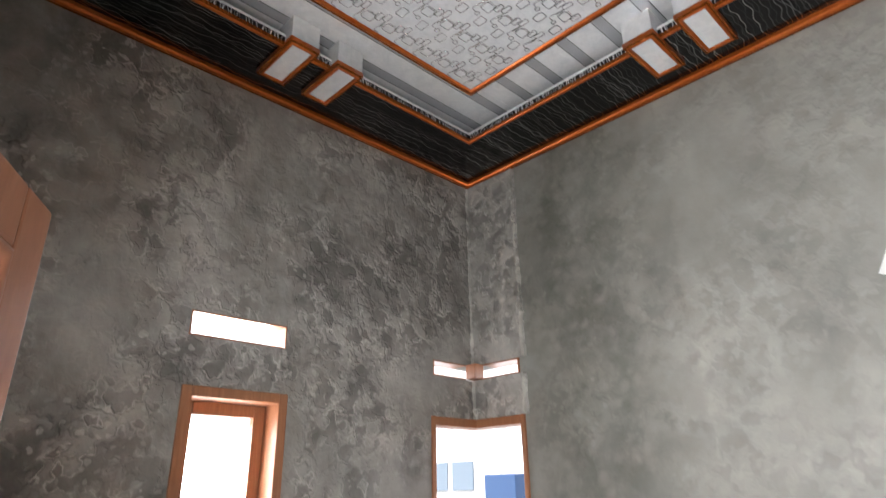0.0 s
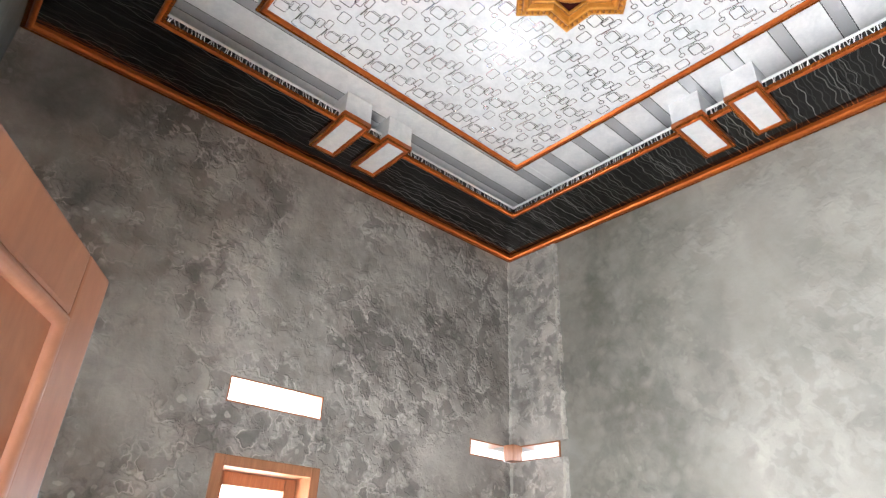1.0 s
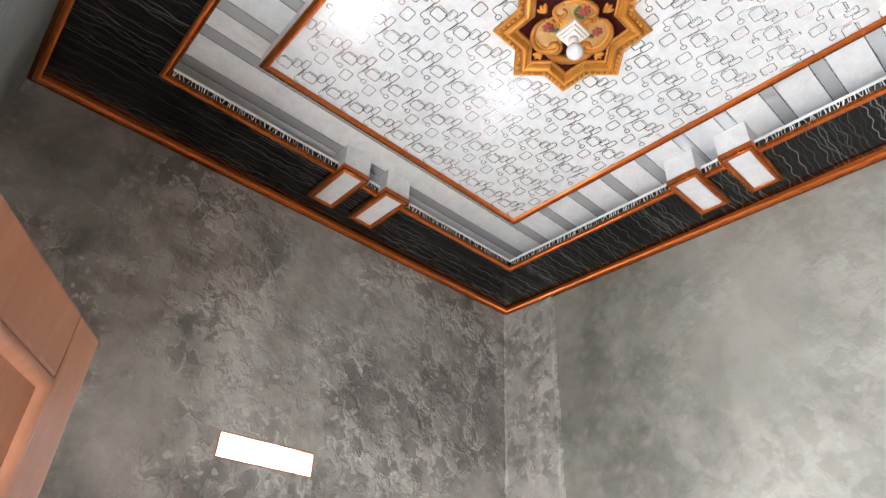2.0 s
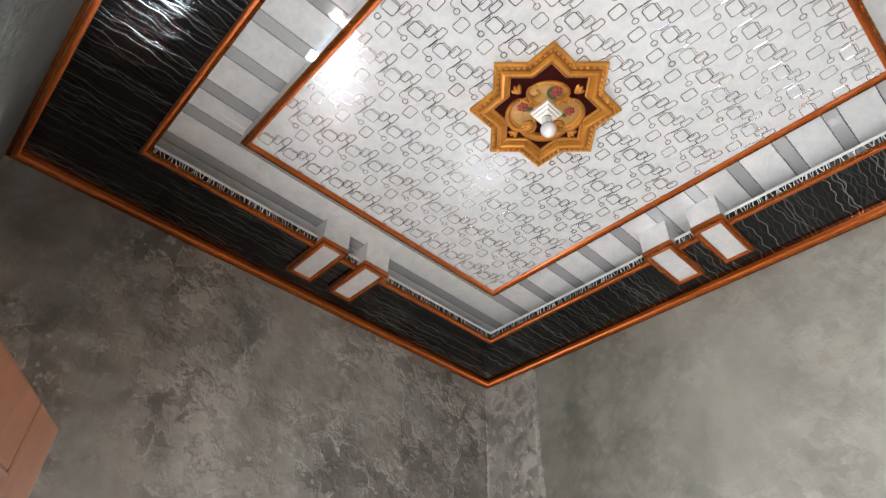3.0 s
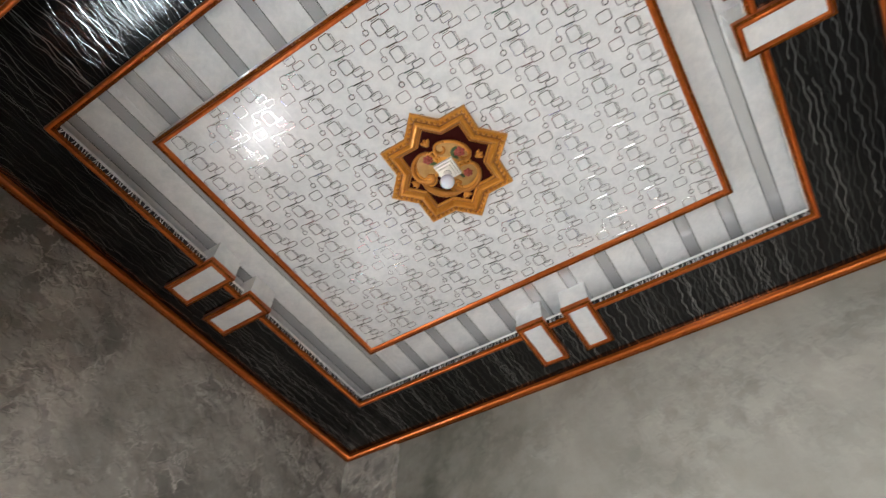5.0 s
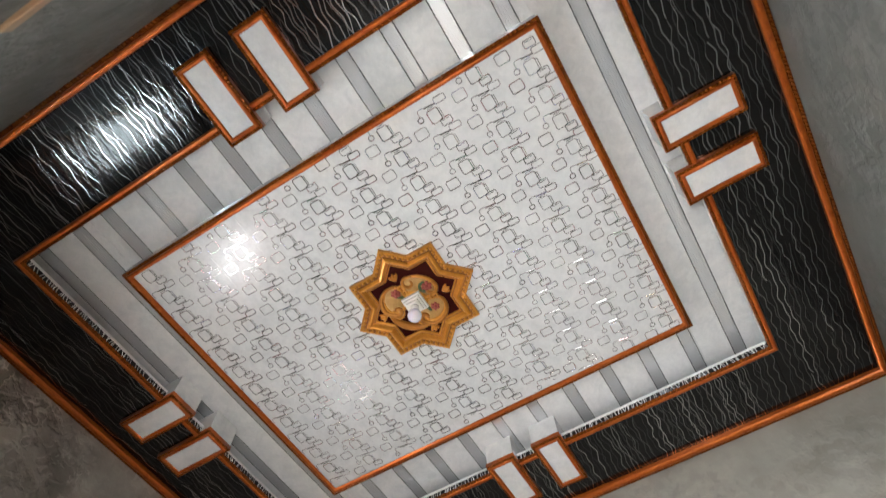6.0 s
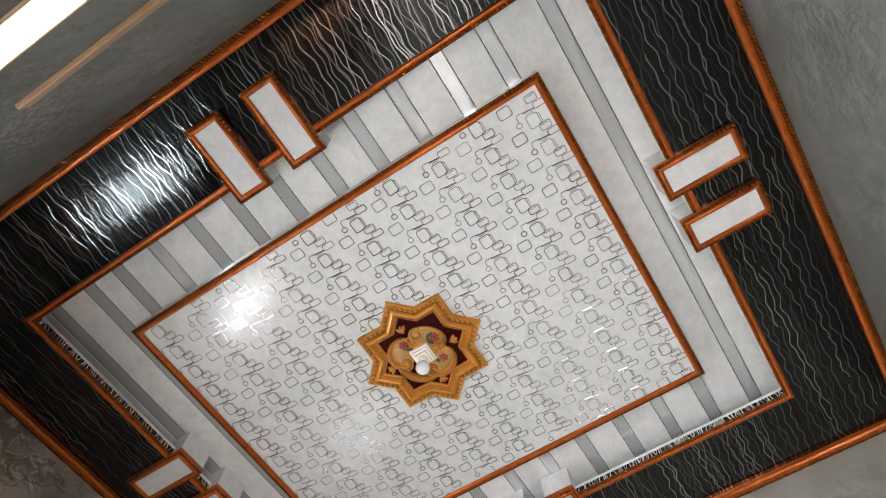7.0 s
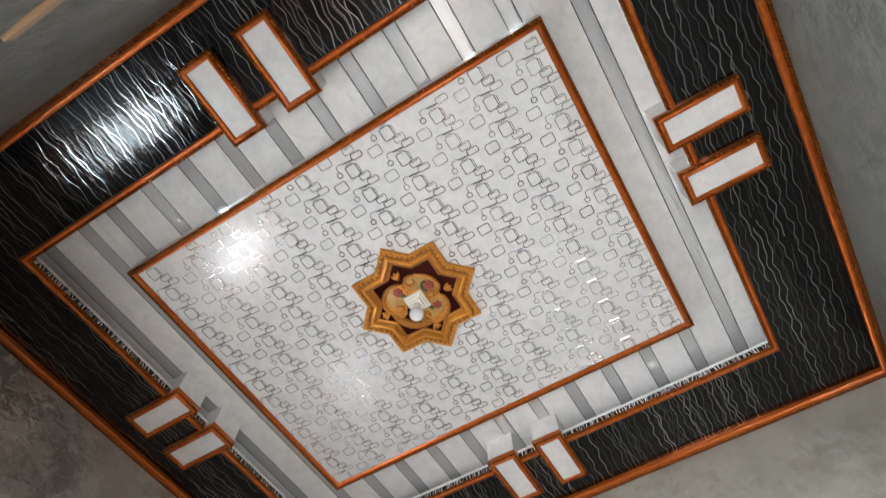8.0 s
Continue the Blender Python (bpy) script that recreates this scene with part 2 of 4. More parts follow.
BULB = Mat("opal_bulb", Base_Color=(0.80, 0.78, 0.84), Roughness=0.18, Subsurface_Weight=0.3).m
AMBER = varnished("amber_gold_scroll", (0.34, 0.125, 0.014), (0.56, 0.235, 0.034), gloss=0.3, sheen=0.35)
GLASS = Mat("window_glass", Base_Color=(1, 1, 1), Roughness=0.0, Transmission_Weight=1.0, IOR=1.02).m
CONCRETE = plaster("pale_floor", (0.30, 0.295, 0.275), (0.45, 0.44, 0.42), 0.08, 0.04)
SOIL = plaster("dry_ground", (0.16, 0.14, 0.11), (0.34, 0.31, 0.26), 0.3, 0.2)
HOUSE_PAINT = plaster("white_house_paint", (0.68, 0.68, 0.66), (0.82, 0.82, 0.80), 0.1, 0.05)
PORCH = plaster("pale_porch_tile", (0.50, 0.48, 0.44), (0.66, 0.64, 0.60), 0.05, 0.03)
BLUE_PAINT = Mat("blue_paint", Base_Color=(0.035, 0.075, 0.17), Roughness=0.5).m
BLUE_GLASS = Mat("blue_tinted_glass", Base_Color=(0.13, 0.17, 0.21), Roughness=0.08).m
ROOF_TILE = wood("roof_tile", (0.25, 0.10, 0.06), (0.4, 0.18, 0.1), (4, 4, 4), 0.8)
STEEL = Mat("dull_steel", Base_Color=(0.5, 0.5, 0.5), Metallic=1.0, Roughness=0.4).m


# ---- mesh helpers ----
def mesh_of(name, bm, mats):
    bmesh.ops.recalc_face_normals(bm, faces=bm.faces)
    me = bpy.data.meshes.new(name)
    bm.to_mesh(me)
    bm.free()
    for m in (mats if isinstance(mats, (list, tuple)) else [mats]):
        me.materials.append(m)
    return me


def part(name, bm, material, parent=None, label=""):
    ob = new(name, mesh_of(name, bm, material))
    if parent is not None:
        ob.parent = parent
    if label:
        ob["label"] = label
    return ob


def smooth(ob):
    for f in ob.data.polygons:
        f.use_smooth = True
    return ob


def block(bm, x0, x1, y0, y1, z0, z1, mat=0, bevel=0.0):
    """A box with optionally bevelled edges."""
    vs = [bm.verts.new((x, y, z)) for x in (x0, x1) for y in (y0, y1) for z in (z0, z1)]
    fs = [bm.faces.new([vs[i] for i in f]) for f in ((0, 1, 3, 2), (4, 6, 7, 5), (0, 4, 5, 1), (2, 3, 7, 6), (0, 2, 6, 4), (1, 5, 7, 3))]
    for f in fs:
        f.material_index = mat
    if bevel:
        es = list({e for f in fs for e in f.edges})
        bmesh.ops.bevel(bm, geom=es, offset=bevel, segments=2, affect="EDGES", profile=0.6)


def boxed(name, x0, x1, y0, y1, z0, z1, mat, parent=None, label="", bevel=0.002):
    bm = bmesh.new()
    block(bm, x0, x1, y0, y1, z0, z1, 0, bevel)
    return part(name, bm, mat, parent, label)


def sweep(bm, loop, profile, mat=0, closed=True):
    """Run a profile of (inward, z) along a loop of (x, y) with mitred corners. The loop goes anticlockwise; inward is to its left."""
    n = len(loop)
    rows = []
    for i in range(n):
        a, b, c = Vector(loop[i - 1]), Vector(loop[i]), Vector(loop[(i + 1) % n])
        d0, d1 = (b - a).normalized(), (c - b).normalized()
        if not closed and i == 0:
            d0 = d1
        if not closed and i == n - 1:
            d1 = d0
        n0, n1 = Vector((-d0.y, d0.x)), Vector((-d1.y, d1.x))
        m = (n0 + n1) / (1 + n0.dot(n1))
        rows.append([bm.verts.new((b.x + m.x * o, b.y + m.y * o, z)) for o, z in profile])
    for i in range(n if closed else n - 1):
        r, q = rows[i], rows[(i + 1) % n]
        for j in range(len(profile) - 1):
            f = bm.faces.new((r[j], q[j], q[j + 1], r[j + 1]))
            f.material_index = mat


def rect(x0, x1, y0, y1):
    return [(x0, y0), (x1, y0), (x1, y1), (x0, y1)]


def arc(cx, cz, r, a0, a1, n):
    return [(cx + r * math.cos(radians(a0 + (a1 - a0) * i / n)), cz + r * math.sin(radians(a0 + (a1 - a0) * i / n))) for i in range(n + 1)]


def moulding(name, loop, z, rope_in=True, width=0.034, parent=None, rise=0.0):
    """Ceiling trim: a smooth half-round beside a twisted rope bead, hanging below the board at z."""
    bm = bmesh.new()
    w = width
    s = w / 0.034
    flat = [(0.0, z), (0.0, z - 0.006)]
    big = arc(0.0105 * s, z - 0.007, 0.0095 * s, 180, 360, 8)
    small = arc(0.0270 * s, z - 0.006, 0.0065 * s, 180, 360, 8)
    if rope_in:
        sweep(bm, loop, flat + big + [(0.0205 * s, z - 0.006)], 0)
        sweep(bm, loop, small + [(w, z - 0.006), (w, z)], 1)
    else:
        flip = lambda pts: [(w - o, h) for o, h in reversed(pts)]
        sweep(bm, loop, flip(small + [(w, z - 0.006), (w, z)]), 1)
        sweep(bm, loop, flip(flat + big + [(0.0205 * s, z - 0.006)]), 0)
    if rise:
        sweep(bm, loop, [(0.0, z + rise), (0.0, z - 0.006)], 0)
    ob = smooth(part(name, bm, [TRIM, ROPE], parent))
    return ob


# ---- the room ----
def wall(name, axis, at, out, a0, a1, z0, z1, holes, mat, label):
    """A wall with thickness and openings through it. axis: 'x' for a wall that runs along x at y=at."""
    cuts = sorted({a0, a1, *[v for h in holes for v in h[:2]]})
    lifts = sorted({z0, z1, *[v for h in holes for v in h[2:]]})
    bm = bmesh.new()

    def v(a, d, z):
        return bm.verts.new((a, at + d, z) if axis == "x" else (at + d, a, z))

    def solid(i, j):
        if not (0 <= i < len(cuts) - 1 and 0 <= j < len(lifts) - 1):
            return False
        a, z = (cuts[i] + cuts[i + 1]) / 2, (lifts[j] + lifts[j + 1]) / 2
        return not any(h[0] < a < h[1] and h[2] < z < h[3] for h in holes)

    for i in range(len(cuts) - 1):
        for j in range(len(lifts) - 1):
            if not solid(i, j):
                continue
            p0, p1, q0, q1 = cuts[i], cuts[i + 1], lifts[j], lifts[j + 1]
            for d in (0, out):
                bm.faces.new([v(p0, d, q0), v(p1, d, q0), v(p1, d, q1), v(p0, d, q1)])
            for di, dj, e in ((-1, 0, ((p0, q0), (p0, q1))), (1, 0, ((p1, q0), (p1, q1))), (0, -1, ((p0, q0), (p1, q0))), (0, 1, ((p0, q1), (p1, q1)))):
                if not solid(i + di, j + dj):
                    (ea, ez), (fa, fz) = e
                    bm.faces.new([v(ea, 0, ez), v(fa, 0, fz), v(fa, out, fz), v(ea, out, ez)])
    bmesh.ops.remove_doubles(bm, verts=bm.verts, dist=1e-5)
    return tagged(part(name, bm, mat), label, "wall", kind="structure")


WIN = (-1.767, -1.280, 0.85, 2.137)
VENT = (-1.768, -1.306, 2.346, 2.456)
CORNER_N = (-0.369, 0.0, 0.85, 2.102)
CORNER_VENT_N = (-0.350, 0.0, 2.330, 2.420)
CORNER_E = (-0.376, 0.0, 0.85, 2.102)
CORNER_VENT_E = (-0.358, 0.0, 2.330, 2.420)
WEST_WIN = (-2.935, -2.607, 0.85, 2.102)
WEST_VENT = (-2.935, -2.610, 2.330, 2.420)
DOORWAY = (-2.92, -2.125, 0.0, 2.18)
SIDE_WINDOW = (-2.085, -1.69, 0.85, 2.18)
DOOR_VENT = (-2.92, -1.69, 2.29, 2.440)

wall("wall_north", "x", 0.0, THICK, W - THICK, 0.0, 0.0, TOP, [WIN, VENT, WEST_WIN, WEST_VENT, CORNER_N, CORNER_VENT_N], ROUGH_PLASTER, "rough trowelled grey cement plaster wall with window openings")
wall("wall_east", "y", 0.0, THICK, L - THICK, 0.0, 0.0, TOP, [CORNER_E, CORNER_VENT_E], EAST_PLASTER, "pale grey cement plaster wall with a damp stain")
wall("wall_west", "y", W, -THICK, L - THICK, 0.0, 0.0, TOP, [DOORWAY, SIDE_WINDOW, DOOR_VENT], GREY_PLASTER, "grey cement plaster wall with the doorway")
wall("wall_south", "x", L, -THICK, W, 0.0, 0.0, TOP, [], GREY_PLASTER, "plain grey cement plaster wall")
# solid corner above, between and below the corner openings
bm = bmesh.new()
for z0, z1 in ((0.0, 0.85), (2.102, 2.330), (2.420, TOP)):
    block(bm, 0.0, THICK, 0.0, THICK, z0, z1)
tagged(part("corner_pier", bm, ROUGH_PLASTER), "grey cement corner pier around the openings", "pier", kind="structure")
# raised plaster strip of the corner column on the east wall, with an uneven edge
def uneven_strip(bm, z0, z1, width, thick, rng):
    n = max(2, int((z1 - z0) / 0.03))
    rows = []
    for i in range(n + 1):
        z = z0 + (z1 - z0) * i / n
        w = width + rng.uniform(-0.006, 0.006) + 0.006 * math.sin(z * 4)
        t = thick + rng.uniform(-0.002, 0.003)
        rows.append([bm.verts.new((x, y, z)) for x, y in ((0.0, -0.001), (-thick, -0.001), (-thick, -w + 0.045), (-t - 0.002, -w + 0.020), (-t * 0.8, -w + 0.006), (0.0, -w))])
    for a, b in zip(rows, rows[1:]):
        for j in range(5):
            bm.faces.new((a[j], b[j], b[j + 1], a[j + 1]))
    for r in (rows[0], rows[-1]):
        bm.faces.new(r)


bm = bmesh.new()
edge_rng = random.Random(8)
for z0, z1 in ((0.0, 0.85), (2.102, 2.330), (2.420, 3.70)):
    uneven_strip(bm, z0, z1, 0.405, 0.013, edge_rng)
tagged(part("corner_column_plaster", bm, STRIP_PLASTER), "rough plaster strip standing proud at the corner", "plaster strip", kind="structure")
# crumbling ridge along the strip's edge
bm = bmesh.new()
for z0, z1 in ((2.102, 2.330), (2.420, 3.66)):
    n = max(2, int((z1 - z0) / 0.02))
    rows = []
    for i in range(n + 1):
        z = z0 + (z1 - z0) * i / n
        y = -0.392 + 0.006 * math.sin(z * 4) + edge_rng.uniform(-0.007, 0.007)
        w, h = edge_rng.uniform(0.005, 0.017), edge_rng.uniform(0.004, 0.013)
        rows.append([bm.verts.new(p) for p in ((-0.012, y + w, z), (-0.013 - h, y + w * 0.3, z), (-0.013 - h * 0.7, y - w * 0.6, z), (0.001, y - w * 1.1, z))])
    for p, q in zip(rows, rows[1:]):
        for j in range(3):
            bm.faces.new((p[j], q[j], q[j + 1], p[j + 1]))
tagged(part("strip_edge", bm, PALE_PLASTER), "crumbling pale ridge along the edge of the plaster strip", "plaster seam", kind="structure")
# lumpy mortar seam in the corner
bm = bmesh.new()
for z0, z1 in ((0.0, 0.85), (2.102, 2.330), (2.420, 3.66)):
    n = max(2, int((z1 - z0) / 0.022))
    rows = []
    for i in range(n + 1):
        z = z0 + (z1 - z0) * i / n
        a, b, c = (edge_rng.uniform(0.006, 0.017) for _ in range(3))
        rows.append([bm.verts.new(p) for p in ((-0.013 - a, 0.0, z), (-0.013 - b * 0.6, -c * 0.6, z), (-0.013, -c, z))])
    for p, q in zip(rows, rows[1:]):
        for j in range(2):
            bm.faces.new((p[j], q[j], q[j + 1], p[j + 1]))
tagged(part("corner_seam", bm, PALE_PLASTER), "lumpy pale mortar seam in the corner", "plaster seam", kind="structure")

floor_bm = bmesh.new()
block(floor_bm, W - THICK, THICK, L - THICK, THICK, -0.12, 0.0)
tagged(part("floor", floor_bm, CONCRETE), "plain pale grey floor", "floor", kind="structure")
bm = bmesh.new()
block(bm, W - THICK, THICK, L - THICK, THICK, TOP, TOP + 0.1)
tagged(part("roof_slab", bm, CONCRETE), "concrete slab above the hung ceiling", "slab", kind="structure")


# ---- the ceiling ----
def boards_between(bm, x0, x1, y0, y1, z, first, mat, gap=0.0012, lift=0.0014):
    """Boards that run along x, one pitch wide, from y0 to y1, with fine V joints."""
    cuts = [y0]
    k = math.ceil((y0 - first) / PITCH + 1e-6)
    while first + PITCH * k < y1 - 1e-6:
        cuts.append(first + PITCH * k)
        k += 1
    cuts.append(y1)
    for a, b in zip(cuts, cuts[1:]):
        p = [(a, z + lift), (a + gap, z), (b - gap, z), (b, z + lift)]
        rows = [[bm.verts.new((x, y, h)) for y, h in p] for x in (x0, x1)]
        for j in range(3):
            f = bm.faces.new((rows[0][j], rows[1][j], rows[1][j + 1], rows[0][j + 1]))
            f.material_index = mat


def ceiling():
    STRIPE0 = -0.018
    # dark border of wavy boards
    bm = bmesh.new()
    boards_between(bm, W, 0.0, L, IS, ZB, STRIPE0 + 0.1, 0)
    boards_between(bm, W, 0.0, IN, 0.0, ZB, STRIPE0 + 0.1, 0)
    boards_between(bm, W, IW, IS, IN, ZB, STRIPE0 + 0.1, 0)
    boards_between(bm, IE, 0.0, IS, IN, ZB, STRIPE0 + 0.1, 0)
    tagged(part("ceiling_border", bm, WAVY), "glossy black ceiling border with silvery wavy lines", "ceiling", kind="structure")
    # fascia of the border with a white cap, and the open cove behind it
    bm = bmesh.new()
    sweep(bm, rect(IW, IE, IS, IN), [(0.0, ZB), (0.0, ZB + 0.032), (-0.012, ZB + 0.032)])
    tagged(part("ceiling_riser", bm, WAVY), "black wavy edge board round the raised tray", "ceiling", kind="structure")
    bm = bmesh.new()
    sweep(bm, rect(IW, IE, IS, IN), [(0.0015, ZB + 0.029), (0.003, ZB + 0.030), (0.003, ZB + 0.043), (0.001, ZB + 0.045), (-0.014, ZB + 0.045), (-0.014, ZB + 0.032)])
    tagged(part("tray_bead", bm, WHITE_TRIM), "thin white plastic cap on the edge of the border", "trim", kind="structure")
    bm = bmesh.new()
    sweep(bm, rect(IW, IE, IS, IN), [(-0.013, ZB + 0.034), (-COVE, ZB + 0.034), (-COVE, ZT + 0.002)])
    tagged(part("cove", bm, CONCRETE), "unlit cove behind the ceiling border", "ceiling", kind="structure")
    # white tray with silver stripes
    TW, TE, TS, TN = IW - COVE, IE + COVE, IS - COVE, IN + COVE
    bm = bmesh.new()
    first = STRIPE0 + 0.031
    boards_between(bm, TW, TE, TS, PS, ZT, first, 0)
    boards_between(bm, TW, TE, PN, TN, ZT, first, 0)
    boards_between(bm, TW, PW, PS, PN, ZT, first + 0.04, 0)
    boards_between(bm, PE, TE, PS, PN, ZT, first, 0)
    k = 0
    while True:
        y = STRIPE0 - PITCH * k
        k += 1
        if y < TS:
            break
        if y > TN:
            continue
        # the boards west of the panel are laid a little further along
        spans = [(TW, TE, y)] if (y > PN - 0.02 or y < PS + 0.02) else [(TW, PW, y + 0.04), (PE, TE, y)]
        for x0, x1, y in spans:
            rib = 0.052 / 5
            for j in range(5):
                a = y - 0.026 + rib * j
                p = [(a, ZT - 0.0012), (a + 0.0009, ZT - 0.0016), (a + rib - 0.0009, ZT - 0.0016), (a + rib, ZT - 0.0012)]
                if p[0][0] < TS or p[3][0] > TN:
                    continue
                rows = [[bm.verts.new((x, q, h)) for q, h in p] for x in (x0, x1)]
                for i in range(3):
                    bm.faces.new((rows[0][i], rows[1][i], rows[1][i + 1], rows[0][i + 1])).material_index = 1
            for a in (y - 0.031, y + 0.0265):
                if TS < a < TN - 0.006:
                    rows = [[bm.verts.new((x, q, ZT - 0.0012)) for q in (a, a + 0.0045)] for x in (x0, x1)]
                    bm.faces.new((rows[0][0], rows[1][0], rows[1][1], rows[0][1])).material_index = 2
    tagged(part("ceiling_tray", bm, [MARBLED, SILVER, DARK_LINE]), "white marbled ceiling boards with ribbed silver stripes", "ceiling", kind="structure")
    # patterned middle panel
    bm = bmesh.new()
    boards_between(bm, PW, PE, PS, PN, ZP, -2.486, 0, 0.0006, 0.0006)
    tagged(part("ceiling_panel", bm, PANEL_WHITE), "glossy white ceiling panel with foil rectangles", "ceiling", kind="structure")


ceiling()


def wave_strips(verts, faces, a0, a1, width, height, rng, drift, u0, place):
    """One wavy raised line from a0 to a1; place turns (along, across, lift) into a point."""
    lam, phase, amp = rng.uniform(0.085, 0.125), rng.uniform(0, 6.283), rng.uniform(0.003, 0.0062)
    lam2, phase2 = rng.uniform(0.19, 0.34), rng.uniform(0, 6.283)
    n = max(4, int((a1 - a0) / 0.011))
    start = len(verts)
    thick = width * rng.uniform(0.7, 1.25)
    for i in range(n + 1):
        a = a0 + (a1 - a0) * i / n
        sw = math.sin(6.283 * a / lam + phase)
        u = u0 + amp * sw * (0.75 + 0.25 * sw * sw) + 0.006 * math.sin(6.283 * a / lam2 + phase2) + drift * math.sin(a * 5.1 + u0 * 21)
        for o, h in ((-0.5, 0.0), (-0.3, 0.68), (0.0, 1.0), (0.3, 0.68), (0.5, 0.0)):
            verts.append(place(a, u + o * thick, h * height))
        if i:
            b = start + 5 * i
            for j in range(4):
                faces.append((b - 5 + j, b + j, b + j + 1, b - 4 + j))


def wave_lines():
    """Raised wavy lines of the black border; they run along the boards."""
    rng = random.Random(11)
    verts, faces = [], []
    flat = lambda a, u, h: (a, u, ZB - 0.0002 - h)

    def field(x0, x1, y0, y1):
        y = y0 + 0.014
        while y < y1 - 0.014:
            if rng.random() < 0.93:
                # lines break off now and then
                a = x0 + 0.004
                while a < x1 - 0.03:
                    b = min(x1 - 0.004, a + rng.uniform(0.5, 1.8))
                    wave_strips(verts, faces, a, b, 0.0042, 0.00011, rng, 0.005, y, flat)
                    a = b + rng.choice((0.0, 0.01, 0.05))
            y += rng.choice((rng.uniform(0.007, 0.012), rng.uniform(0.012, 0.026)))

    field(W, 0.0, L, IS)
    field(W, 0.0, IN, 0.0)
    field(W, IW, IS, IN)
    field(IE, 0.0, IS, IN)
    me = bpy.data.meshes.new("wave_lines")
    me.from_pydata(verts, [], faces)
    me.materials.append(WAVE_FOIL)
    me.polygons.foreach_set("use_smooth", [True] * len(me.polygons))
    tagged(new("wave_lines", me), "raised silvery wavy lines on the black ceiling border", "ceiling pattern", kind="stuff")
    # short lines across the riser of the tray
    verts, faces = [], []
    for x0, x1, fixed, along_x, s in ((IW, IE, IN, True, -1), (IW, IE, IS, True, 1), (IS, IN, IW, False, 1), (IS, IN, IE, False, -1)):
        u = x0 + 0.012
        while u < x1 - 0.012:
            put = (lambda a, c, h: (c, fixed + s * (0.0006 + h), a)) if along_x else (lambda a, c, h: (fixed + s * (0.0006 + h), c, a))
            wave_strips(verts, faces, ZB - 0.004, ZB + 0.030, 0.0040, 0.0005, rng, 0.0, u, put)
            u += rng.uniform(0.008, 0.02)
    me = bpy.data.meshes.new("riser_lines")
    me.from_pydata(verts, [], faces)
    me.materials.append(RISER_FOIL)
    me.polygons.foreach_set("use_smooth", [True] * len(me.polygons))
    tagged(new("riser_lines", me), "short silvery wavy lines on the black tray riser", "ceiling pattern", kind="stuff")


wave_lines()


def outline(bm, cx, cy, w, h, r, t, z, gaps=()):
    """A rounded rectangle drawn as raised foil strips; gaps: sides left out."""
    hw, hh = w / 2, h / 2
    sides = []
    sides.append(("s", [(-hw + r, -hh), (hw - r, -hh)]))
    sides.append(("e", [(hw, -hh + r), (hw, hh - r)]))
    sides.append(("n", [(hw - r, hh), (-hw + r, hh)]))
    sides.append(("w", [(-hw, hh - r), (-hw, -hh + r)]))
    for i, (key, ((ax, ay), (bx, by))) in enumerate(sides):
        if key in gaps:
            continue
        strip(bm, cx + ax, cy + ay, cx + bx, cy + by, t, z)
        nx, ny = sides[(i + 1) % 4][1][0]
        if sides[(i + 1) % 4][0] not in gaps:
            strip(bm, cx + bx, cy + by, cx + nx, cy + ny, t, z)


def strip(bm, ax, ay, bx, by, t, z):
    d = Vector((bx - ax, by - ay))
    if d.length < 1e-5:
        return
    n = Vector((-d.y, d.x)).normalized() * t / 2
    e = d.normalized() * t * 0.3
    rows = []
    for (px, py), s in (((ax, ay), -1), ((bx, by), 1)):
        rows.append([bm.verts.new((px + e.x * s + n.x * o, py + e.y * s + n.y * o, z - lift)) for o, lift in ((-1, 0.0), (-0.45, 0.0012), (0.45, 0.0012), (1, 0.0))])
    for j in range(3):
        bm.faces.new((rows[0][j], rows[1][j], rows[1][j + 1], rows[0][j + 1]))


